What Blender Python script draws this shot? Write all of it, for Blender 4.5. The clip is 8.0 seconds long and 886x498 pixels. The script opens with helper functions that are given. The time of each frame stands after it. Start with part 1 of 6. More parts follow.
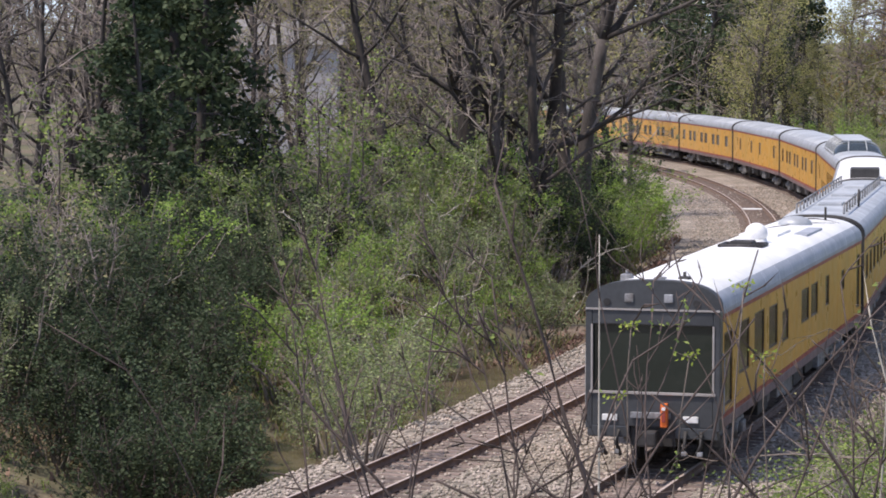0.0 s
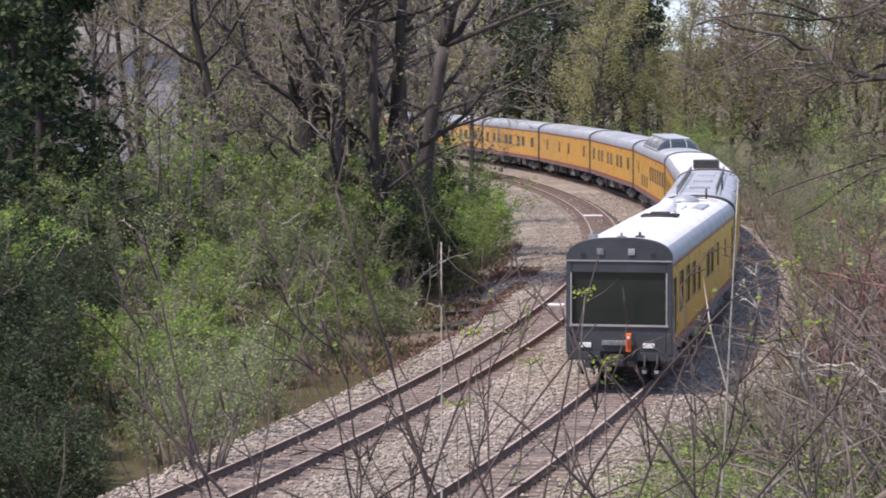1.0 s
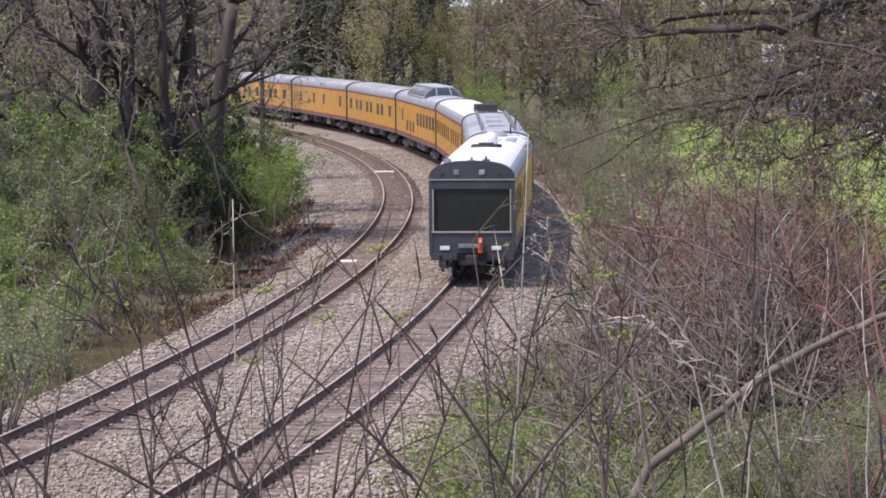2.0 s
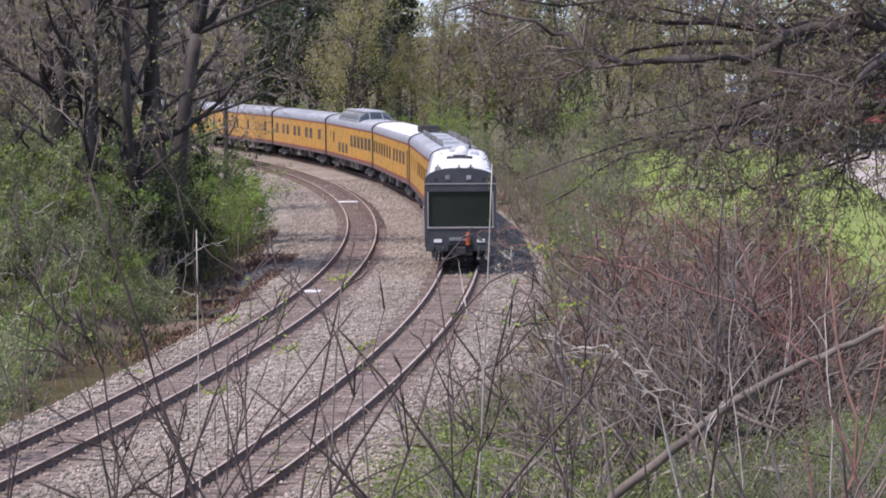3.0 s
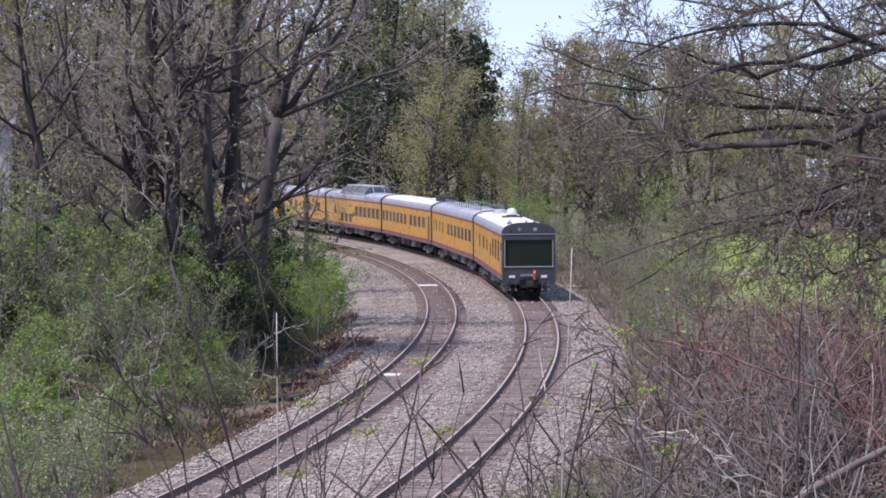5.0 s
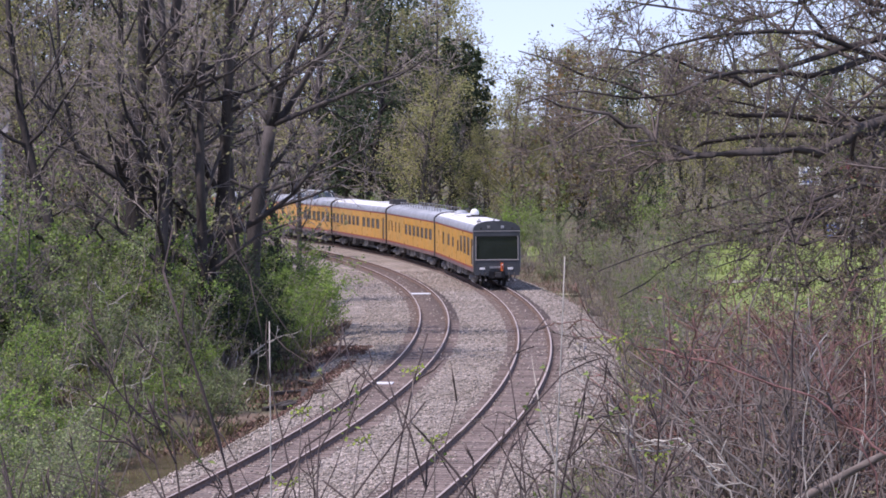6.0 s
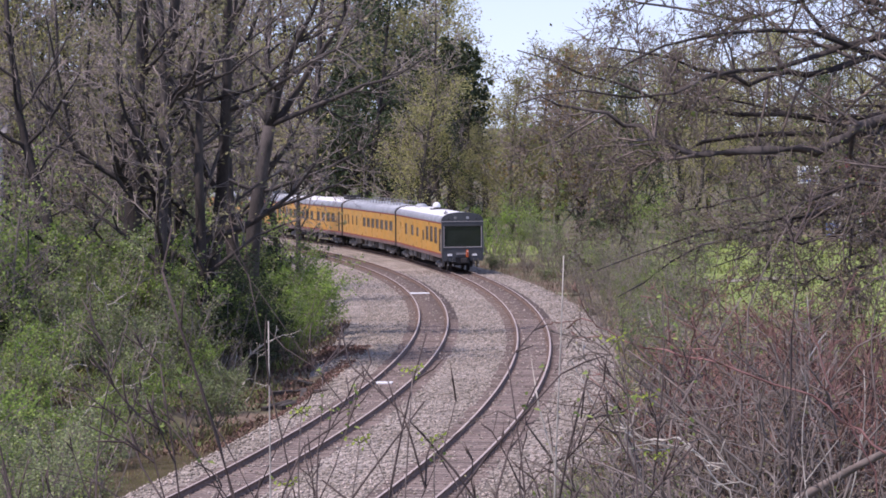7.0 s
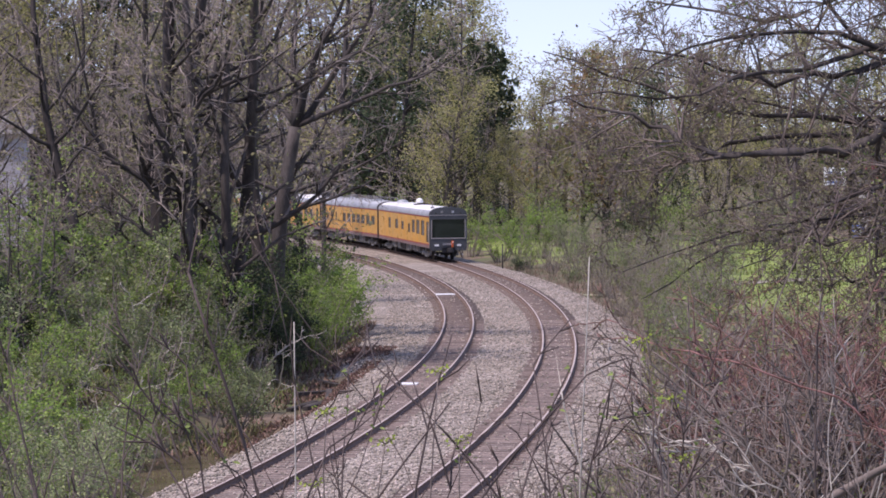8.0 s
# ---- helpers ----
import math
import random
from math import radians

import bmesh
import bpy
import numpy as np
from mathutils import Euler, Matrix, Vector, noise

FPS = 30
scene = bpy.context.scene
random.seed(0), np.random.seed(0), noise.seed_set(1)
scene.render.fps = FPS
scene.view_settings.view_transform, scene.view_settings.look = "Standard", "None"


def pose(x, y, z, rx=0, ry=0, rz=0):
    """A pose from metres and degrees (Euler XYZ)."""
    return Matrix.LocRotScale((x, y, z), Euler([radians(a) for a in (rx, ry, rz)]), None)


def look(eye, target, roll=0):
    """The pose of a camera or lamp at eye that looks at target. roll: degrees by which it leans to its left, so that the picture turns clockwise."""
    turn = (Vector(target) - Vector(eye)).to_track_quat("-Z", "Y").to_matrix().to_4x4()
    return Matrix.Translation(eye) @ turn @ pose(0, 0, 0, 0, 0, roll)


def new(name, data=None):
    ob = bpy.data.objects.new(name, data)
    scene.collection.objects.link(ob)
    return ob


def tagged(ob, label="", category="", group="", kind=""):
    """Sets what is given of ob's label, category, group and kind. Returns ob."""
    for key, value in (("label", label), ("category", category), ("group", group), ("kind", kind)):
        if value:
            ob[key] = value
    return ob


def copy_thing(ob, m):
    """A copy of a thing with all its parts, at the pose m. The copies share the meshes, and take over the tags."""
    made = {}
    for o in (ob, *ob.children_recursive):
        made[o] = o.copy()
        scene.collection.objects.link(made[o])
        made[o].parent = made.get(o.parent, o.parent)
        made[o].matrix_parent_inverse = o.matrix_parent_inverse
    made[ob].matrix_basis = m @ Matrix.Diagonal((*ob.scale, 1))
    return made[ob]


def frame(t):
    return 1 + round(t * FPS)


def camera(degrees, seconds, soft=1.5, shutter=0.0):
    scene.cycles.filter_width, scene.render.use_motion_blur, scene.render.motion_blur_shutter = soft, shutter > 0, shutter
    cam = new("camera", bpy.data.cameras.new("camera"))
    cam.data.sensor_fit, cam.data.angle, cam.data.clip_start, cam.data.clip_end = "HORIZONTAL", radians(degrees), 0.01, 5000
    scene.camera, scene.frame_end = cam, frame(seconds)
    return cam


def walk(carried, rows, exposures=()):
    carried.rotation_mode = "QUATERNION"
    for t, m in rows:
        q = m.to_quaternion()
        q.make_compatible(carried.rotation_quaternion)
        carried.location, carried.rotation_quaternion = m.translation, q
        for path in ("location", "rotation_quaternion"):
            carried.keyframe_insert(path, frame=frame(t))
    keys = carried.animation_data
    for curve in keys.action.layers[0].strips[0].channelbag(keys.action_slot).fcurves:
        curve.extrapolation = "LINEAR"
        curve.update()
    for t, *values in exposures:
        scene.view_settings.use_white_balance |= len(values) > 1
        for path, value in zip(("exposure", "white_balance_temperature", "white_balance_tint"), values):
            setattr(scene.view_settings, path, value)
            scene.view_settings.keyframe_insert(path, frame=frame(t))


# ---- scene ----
EYE = (0.0, 0.0, 9.106)


def aim(turn, tilt, roll):
    """Camera pose: degrees to the right, up, and lean."""
    return pose(*EYE, 90 + tilt, 0, -turn) @ pose(0, 0, 0, 0, 0, roll)


cam = camera(19.13, 8.0, soft=1.75, shutter=0.15)
walk(cam, [
    (0.0, aim(-6.658, -4.107, -0.05)), (0.5, aim(-5.305, -3.969, 0.10)), (1.0, aim(-3.207, -3.950, -0.08)),
    (1.5, aim(-0.201, -4.417, -0.34)), (1.7, aim(0.987, -4.773, -0.45)), (2.8, aim(1.716, -5.002, -0.30)),
    (3.0, aim(2.120, -4.265, -0.37)), (3.5, aim(2.292, -3.197, -0.50)), (4.0, aim(1.770, -2.808, -0.15)),
    (4.5, aim(0.794, -2.517, -0.21)), (4.7, aim(0.416, -2.495, -0.25)), (5.8, aim(0.388, -2.222, -0.31)),
    (6.0, aim(0.548, -2.248, -0.32)), (6.5, aim(0.664, -2.178, -0.45)), (7.0, aim(0.571, -2.259, -0.43)),
    (7.5, aim(0.117, -2.416, -0.50)), (8.0, aim(0.013, -2.232, -0.36)),
], exposures=[(0.0, 0.57, 7000, 15), (0.7, 0.62, 6950, 16), (1.5, 0.56, 6900, 20), (3.5, 0.51, 6500, 20), (5.0, 0.50, 6250, 24), (8.0, 0.47, 6600, 27)])

# ---- light ----
SUN_TO = Vector((-0.46, -0.30, 1.0)).normalized()
world = bpy.data.worlds.new("sky")
scene.world = world
world.use_nodes = True
wn = world.node_tree.nodes
sky = wn.new("ShaderNodeTexSky")
sky.sky_type = "NISHITA"
sky.sun_disc = False
sky.sun_elevation = math.asin(SUN_TO.z)
sky.sun_rotation = math.atan2(SUN_TO.x, SUN_TO.y)
sky.air_density, sky.dust_density, sky.ozone_density = 1.0, 0.1, 3.0
wn["Background"].inputs["Strength"].default_value = 0.19
aim_up = wn.new("ShaderNodeVectorMath")
aim_up.operation = "MULTIPLY_ADD"
aim_up.inputs[1].default_value, aim_up.inputs[2].default_value = (1, 1, 0.86), (0, 0, 0.14)
skyco = wn.new("ShaderNodeTexCoord")
world.node_tree.links.new(skyco.outputs["Generated"], aim_up.inputs[0])
world.node_tree.links.new(aim_up.outputs[0], sky.inputs["Vector"])
tint = wn.new("ShaderNodeMix")
tint.data_type, tint.blend_type = "RGBA", "MULTIPLY"
tint.inputs[0].default_value = 1.0
tint.inputs[7].default_value = (1.16, 0.945, 0.84, 1)
world.node_tree.links.new(sky.outputs["Color"], tint.inputs[6])
world.node_tree.links.new(tint.outputs[2], wn["Background"].inputs["Color"])
sun = new("sun", bpy.data.lights.new("sun", "SUN"))
sun.data.energy, sun.data.angle, sun.data.color = 3.0, radians(0.6), (1.0, 0.95, 0.89)
sun.matrix_world = look((0, 0, 60), Vector((0, 0, 60)) - SUN_TO)


# ---- materials ----
def mat(name, colour, rough=0.7, metal=0.0, scale=6.0, vary=0.25, bump=0.0, bump_scale=None, second=None, mix_scale=0.6,
        island=0.0, obj=0.0, through_light=0.0, stretch=(1, 1, 1), spec=0.5, cells=0.0):
    """A procedural material: a base colour varied at two scales, a second colour in patches, and relief."""
    m = bpy.data.materials.new(name)
    m.use_nodes = True
    nt = m.node_tree
    n, l = nt.nodes, nt.links
    p = n["Principled BSDF"]
    p.inputs["Roughness"].default_value = rough
    p.inputs["Metallic"].default_value = metal
    p.inputs["Specular IOR Level"].default_value = spec
    co = n.new("ShaderNodeTexCoord")
    mp = n.new("ShaderNodeMapping")
    mp.inputs["Scale"].default_value = stretch
    l.new(co.outputs["Object"], mp.inputs["Vector"])

    def tex(sc, detail=6.0):
        t = n.new("ShaderNodeTexNoise")
        t.inputs["Scale"].default_value = sc
        t.inputs["Detail"].default_value = detail
        l.new(mp.outputs["Vector"], t.inputs["Vector"])
        return t.outputs["Fac"]

    def ramp(fac, a, b, lo=0.35, hi=0.65):
        r = n.new("ShaderNodeMapRange")
        r.inputs["From Min"].default_value, r.inputs["From Max"].default_value = lo, hi
        r.inputs["To Min"].default_value, r.inputs["To Max"].default_value = a, b
        l.new(fac, r.inputs["Value"])
        return r.outputs["Result"]

    def blend(fac, a, b, kind="MIX"):
        x = n.new("ShaderNodeMix")
        x.data_type, x.blend_type = "RGBA", kind
        for socket, v in ((x.inputs[0], fac), (x.inputs[6], a), (x.inputs[7], b)):
            if isinstance(v, bpy.types.NodeSocket):
                l.new(v, socket)
            elif isinstance(v, (int, float)):
                socket.default_value = v
            else:
                socket.default_value = (*v, 1)
        return x.outputs[2]

    col = tuple(colour)
    if second:
        col = blend(ramp(tex(mix_scale), 0, 1), colour, second)
    hs = n.new("ShaderNodeHueSaturation")
    if isinstance(col, tuple):
        hs.inputs["Color"].default_value = (*col, 1)
    else:
        l.new(col, hs.inputs["Color"])
    value = ramp(tex(scale), 1 - vary, 1 + vary, 0.3, 0.7)
    value2 = ramp(tex(scale * 7.3, 3.0), 1 - vary * 0.6, 1 + vary * 0.6, 0.3, 0.7)

    def times(a, b):
        x = n.new("ShaderNodeMath")
        x.operation = "MULTIPLY"
        l.new(a, x.inputs[0])
        l.new(b, x.inputs[1])
        return x.outputs[0]
    value = times(value, value2)
    if cells:
        vor = n.new("ShaderNodeTexVoronoi")
        vor.inputs["Scale"].default_value = cells
        l.new(mp.outputs["Vector"], vor.inputs["Vector"])
        sep = n.new("ShaderNodeSeparateColor")
        l.new(vor.outputs["Color"], sep.inputs[0])
        value = times(value, ramp(sep.outputs[0], 0.55, 1.45, 0, 1))
        value = times(value, ramp(vor.outputs["Distance"], 1.15, 0.45, 0.25, 0.8))
    if island:
        g = n.new("ShaderNodeNewGeometry")
        value = times(value, ramp(g.outputs["Random Per Island"], 1 - island, 1 + island, 0, 1))
        l.new(ramp(g.outputs["Random Per Island"], 0.5 + 0.05 * island, 0.5 - 0.05 * island, 0, 1), hs.inputs["Hue"])
    if obj:
        o = n.new("ShaderNodeObjectInfo")
        value = times(value, ramp(o.outputs["Random"], 1 - obj, 1 + obj, 0, 1))
    l.new(value, hs.inputs["Value"])
    l.new(hs.outputs["Color"], p.inputs["Base Color"])
    l.new(ramp(tex(scale * 2.1), max(0.02, rough - 0.12), min(1, rough + 0.12), 0.3, 0.7), p.inputs["Roughness"])
    if bump:
        b = n.new("ShaderNodeBump")
        b.inputs["Strength"].default_value = min(1.0, bump)
        b.inputs["Distance"].default_value = 0.03
        l.new(tex(bump_scale or scale * 4), b.inputs["Height"])
        l.new(b.outputs["Normal"], p.inputs["Normal"])
    if through_light:
        t = n.new("ShaderNodeBsdfTranslucent")
        l.new(hs.outputs["Color"], t.inputs["Color"])
        x = n.new("ShaderNodeMixShader")
        x.inputs[0].default_value = through_light
        l.new(p.outputs[0], x.inputs[1])
        l.new(t.outputs[0], x.inputs[2])
        l.new(x.outputs[0], n["Material Output"].inputs["Surface"])
    return m


M_EARTH = mat("earth", (0.17, 0.125, 0.09), 0.95, scale=0.9, vary=0.35, bump=0.6, second=(0.085, 0.10, 0.04), mix_scale=0.25)
M_BALLAST = mat("ballast_bed", (0.385, 0.33, 0.28), 0.95, scale=2.2, vary=0.3, bump=1.0, bump_scale=22, second=(0.285, 0.24, 0.19), mix_scale=0.22, cells=11)
M_CRIB = mat("stained_ballast", (0.21, 0.165, 0.14), 0.95, scale=1.6, vary=0.35, bump=1.0, bump_scale=22, second=(0.31, 0.26, 0.22), mix_scale=0.35, cells=11)
M_STONE = mat("ballast_stone", (0.405, 0.35, 0.295), 0.9, scale=8, vary=0.25, island=0.45, second=(0.28, 0.24, 0.195), mix_scale=0.25)
M_TIE = mat("tie_wood", (0.185, 0.14, 0.12), 0.9, scale=3, vary=0.35, bump=0.5, obj=0.35, stretch=(1, 8, 8))
M_RAIL = mat("rail_rust", (0.17, 0.115, 0.09), 0.85, metal=0.0, scale=4, vary=0.3, bump=0.2)
M_RAILTOP = mat("rail_head", (0.50, 0.41, 0.36), 0.6, metal=0.1, scale=3, vary=0.15)
M_WATER = mat("ditch_water", (0.12, 0.095, 0.06), 0.12, scale=0.4, vary=0.25, bump=0.1, bump_scale=3)
M_GRASS = mat("meadow", (0.18, 0.235, 0.055), 0.9, scale=0.35, vary=0.25, bump=0.6, second=(0.225, 0.285, 0.065), mix_scale=0.09)
M_GRASSBLADE = mat("grass_blades", (0.21, 0.26, 0.07), 0.8, scale=0.5, vary=0.3, island=0.5, second=(0.24, 0.20, 0.10), mix_scale=0.2, through_light=0.3)
M_MEADOWBLADE = mat("meadow_blades", (0.215, 0.27, 0.068), 0.8, scale=0.5, vary=0.25, island=0.35, second=(0.26, 0.29, 0.09), mix_scale=0.15, through_light=0.3)
M_LANE = mat("worn_lane", (0.27, 0.24, 0.19), 0.95, scale=0.8, vary=0.3, bump=0.3, second=(0.19, 0.20, 0.09), mix_scale=0.25)
M_ROAD = mat("concrete_drive", (0.44, 0.38, 0.35), 0.85, scale=1.2, vary=0.15, bump=0.2)
M_BARK = mat("bark_dark", (0.044, 0.036, 0.033), 0.95, scale=2.5, vary=0.4, bump=0.8, obj=0.25, stretch=(1, 1, 0.3), second=(0.085, 0.072, 0.064), mix_scale=0.8)
M_BARKGREY = mat("bark_grey", (0.21, 0.18, 0.155), 0.95, scale=3, vary=0.35, bump=0.6, obj=0.2, stretch=(1, 1, 0.3))
M_TWIG = mat("twig", (0.24, 0.202, 0.178), 0.9, scale=2, vary=0.3, obj=0.25, island=0.25)
M_TWIGNEAR = mat("twig_near", (0.17, 0.137, 0.115), 0.9, scale=3, vary=0.3, island=0.2)
M_TWIGRED = mat("twig_reddish", (0.225, 0.125, 0.10), 0.9, scale=2, vary=0.3, obj=0.2, island=0.35)
M_TWIGBROWN = mat("twig_brown", (0.155, 0.112, 0.085), 0.9, scale=2, vary=0.35, obj=0.25, island=0.4)
M_TWIGPALE = mat("twig_pale", (0.46, 0.42, 0.36), 0.85, scale=5, vary=0.25)
M_TWIGDARK = mat("twig_dark", (0.085, 0.062, 0.055), 0.85, scale=5, vary=0.3)
M_LEAF = mat("leaf_spring", (0.225, 0.305, 0.085), 0.65, scale=0.6, vary=0.25, island=0.36, obj=0.25, through_light=0.4, spec=0.3)
M_LEAFBRIGHT = mat("leaf_bright", (0.25, 0.37, 0.085), 0.65, scale=0.6, vary=0.25, island=0.33, obj=0.15, through_light=0.45, spec=0.3)
# evergreen green, its colour darkened further to stand in for tree shade on the bank
M_LEAFDARK = mat("leaf_evergreen_shaded", (0.064, 0.09, 0.046), 0.65, scale=0.8, vary=0.3, island=0.4, obj=0.2, through_light=0.25, spec=0.2)
# olive leaf of the far wood, with distance haze put in as a paler colour
M_OLIVE = mat("leaf_olive_hazy", (0.42, 0.405, 0.175), 0.8, scale=0.5, vary=0.25, island=0.3, obj=0.2, through_light=0.55, spec=0.2)
M_LEAFDUSTY = mat("leaf_dusty", (0.23, 0.28, 0.125), 0.7, scale=0.5, vary=0.3, island=0.36, obj=0.25, through_light=0.35)
M_BUD = mat("leaf_bud", (0.27, 0.26, 0.125), 0.7, scale=0.6, vary=0.3, island=0.45, obj=0.2, through_light=0.4)
M_SPRIG = mat("leaf_sprig", (0.33, 0.42, 0.06), 0.6, scale=3, vary=0.2, island=0.25, through_light=0.5)
M_LITTER = mat("rusty_litter", (0.17, 0.105, 0.078), 0.9, scale=1.2, vary=0.35, island=0.5)
M_RUSSET = mat("leaf_russet", (0.25, 0.175, 0.065), 0.7, scale=0.6, vary=0.3, island=0.45, through_light=0.4)
M_DRY = mat("dry_litter", (0.21, 0.15, 0.105), 0.9, scale=1.2, vary=0.35, island=0.5)
M_YELLOW = mat("yellow_enamel", (0.71, 0.362, 0.055), 0.36, scale=0.6, vary=0.10, second=(0.60, 0.335, 0.065), mix_scale=0.35)
M_SILVER = mat("silver_roof", (0.52, 0.54, 0.56), 0.45, metal=0.15, scale=0.7, vary=0.14, second=(0.36, 0.38, 0.40), mix_scale=0.5)
M_WHITEROOF = mat("white_roof", (0.85, 0.85, 0.85), 0.5, scale=0.8, vary=0.08, second=(0.70, 0.70, 0.69), mix_scale=0.3)
M_GREYROOF = mat("grey_roof_edge", (0.33, 0.35, 0.39), 0.5, scale=0.8, vary=0.15)
M_SKIRT = mat("mauve_skirt", (0.20, 0.135, 0.135), 0.6, scale=1.5, vary=0.25)
M_DOMEGLASS = mat("dome_glass", (0.032, 0.042, 0.046), 0.12, scale=1, vary=0.2, spec=0.7)
M_CHARCOAL = mat("charcoal_paint", (0.055, 0.06, 0.066), 0.42, scale=1.2, vary=0.2)
M_RED = mat("red_stripe", (0.30, 0.055, 0.04), 0.5, scale=2, vary=0.15)
M_UNDER = mat("silver_running_gear", (0.30, 0.31, 0.33), 0.6, metal=0.3, scale=2.0, vary=0.35, second=(0.13, 0.12, 0.11), mix_scale=1.4)
M_DARKIRON = mat("dark_iron", (0.035, 0.033, 0.033), 0.7, scale=3, vary=0.3)
M_GLASS = mat("tinted_glass", (0.022, 0.030, 0.025), 0.07, scale=1, vary=0.1, spec=0.42)
M_WINFRAME = mat("bronze_window_frame", (0.11, 0.075, 0.05), 0.45, metal=0.3, scale=4, vary=0.15)
M_TRIM = mat("pale_trim", (0.42, 0.39, 0.37), 0.45, metal=0.3, scale=3, vary=0.12)
M_WHITE = mat("white_paint", (0.78, 0.78, 0.77), 0.5, scale=2, vary=0.1)
M_ORANGE = mat("orange_plastic", (0.75, 0.16, 0.03), 0.5, scale=4, vary=0.15)
M_WALL = mat("pale_siding", (0.46, 0.44, 0.45), 0.8, scale=0.8, vary=0.12, bump=0.1)
M_REDROOF = mat("red_sheet_roof", (0.24, 0.045, 0.05), 0.6, scale=0.8, vary=0.2)
M_SHINGLE = mat("grey_shingle", (0.20, 0.19, 0.19), 0.9, scale=2, vary=0.2, bump=0.4)
M_BLUE = mat("blue_panel", (0.10, 0.16, 0.42), 0.5, scale=2, vary=0.15)
M_SHOPGLASS = mat("shop_glass", (0.05, 0.055, 0.06), 0.1, scale=1, vary=0.1)


# ---- mesh helpers ----
def part(name, bm, material, parent, label=""):
    """Link a bmesh as one mesh object under a thing or a part."""
    me = bpy.data.meshes.new(name)
    bm.to_mesh(me)
    bm.free()
    return put(name, me, material, parent, label)


def put(name, me, material, parent=None, label=""):
    if material and not me.materials:
        me.materials.append(material)
    ob = new(name, me)
    if parent:
        ob.parent = parent
    return tagged(ob, label)


def empty(name, m=None):
    ob = new(name)
    ob.empty_display_size = 0.3
    if m is not None:
        ob.matrix_basis = m
    return ob


def raw_mesh(name, verts, faces, smooth=False):
    """A mesh from numpy arrays: verts (n, 3), faces (m, k)."""
    me = bpy.data.meshes.new(name)
    k = faces.shape[1]
    me.vertices.add(len(verts))
    me.vertices.foreach_set("co", np.ascontiguousarray(verts, dtype=np.float32).ravel())
    me.loops.add(faces.size)
    me.loops.foreach_set("vertex_index", np.ascontiguousarray(faces, dtype=np.int32).ravel())
    me.polygons.add(len(faces))
    me.polygons.foreach_set("loop_start", np.arange(0, faces.size, k, dtype=np.int32))
    if smooth:
        me.polygons.foreach_set("use_smooth", np.ones(len(faces), dtype=bool))
    me.update(calc_edges=True)
    return me


def box(bm, x0, x1, y0, y1, z0, z1, bevel=0.0):
    vs = [bm.verts.new((x, y, z)) for x in (x0, x1) for y in (y0, y1) for z in (z0, z1)]
    fs = [bm.faces.new([vs[i] for i in q]) for q in ((0, 1, 3, 2), (4, 6, 7, 5), (0, 4, 5, 1), (2, 3, 7, 6), (0, 2, 6, 4), (1, 5, 7, 3))]
    if bevel:
        edges = list({e for f in fs for e in f.edges})
        bmesh.ops.bevel(bm, geom=edges, offset=bevel, segments=2, affect="EDGES", profile=0.6)
    return bm


def boxes(*rows, bevel=0.0):
    bm = bmesh.new()
    for r in rows:
        box(bm, *r, bevel=bevel)
    return bm


def tube(bm, points, radii, sides=8):
    """A tapered tube along points."""
    rings = []
    for i, p in enumerate(points):
        p = Vector(p)
        a = Vector(points[max(0, i - 1)])
        b = Vector(points[min(len(points) - 1, i + 1)])
        d = (b - a).normalized()
        u = d.orthogonal().normalized()
        v = d.cross(u)
        r = radii[i] if not isinstance(radii, (int, float)) else radii
        rings.append([bm.verts.new(p + r * (math.cos(t) * u + math.sin(t) * v)) for t in [k * math.tau / sides for k in range(sides)]])
    for a, b in zip(rings, rings[1:]):
        best = min(range(sides), key=lambda k: (a[0].co - b[k].co).length)
        for k in range(sides):
            f = bm.faces.new((a[k], a[(k + 1) % sides], b[(k + 1 + best) % sides], b[(k + best) % sides]))
            f.smooth = True
    bm.faces.new(rings[0][::-1])
    bm.faces.new(rings[-1])
    return bm


# ---- the line of the two tracks: arcs about far centres ----
C_MAIN, R_MAIN = (-431.723, 140.837), 437.536
C_SIDE, R_SIDE = (-397.897, 140.803), 398.753
GAUGE = 1.505


def on_arc(c, r, s, off=0.0):
    """Point at arc length s (0 abreast of the centre), off metres to the right of the track."""
    a = s / r
    return c[0] + (r + off) * math.cos(a), c[1] + (r + off) * math.sin(a), a


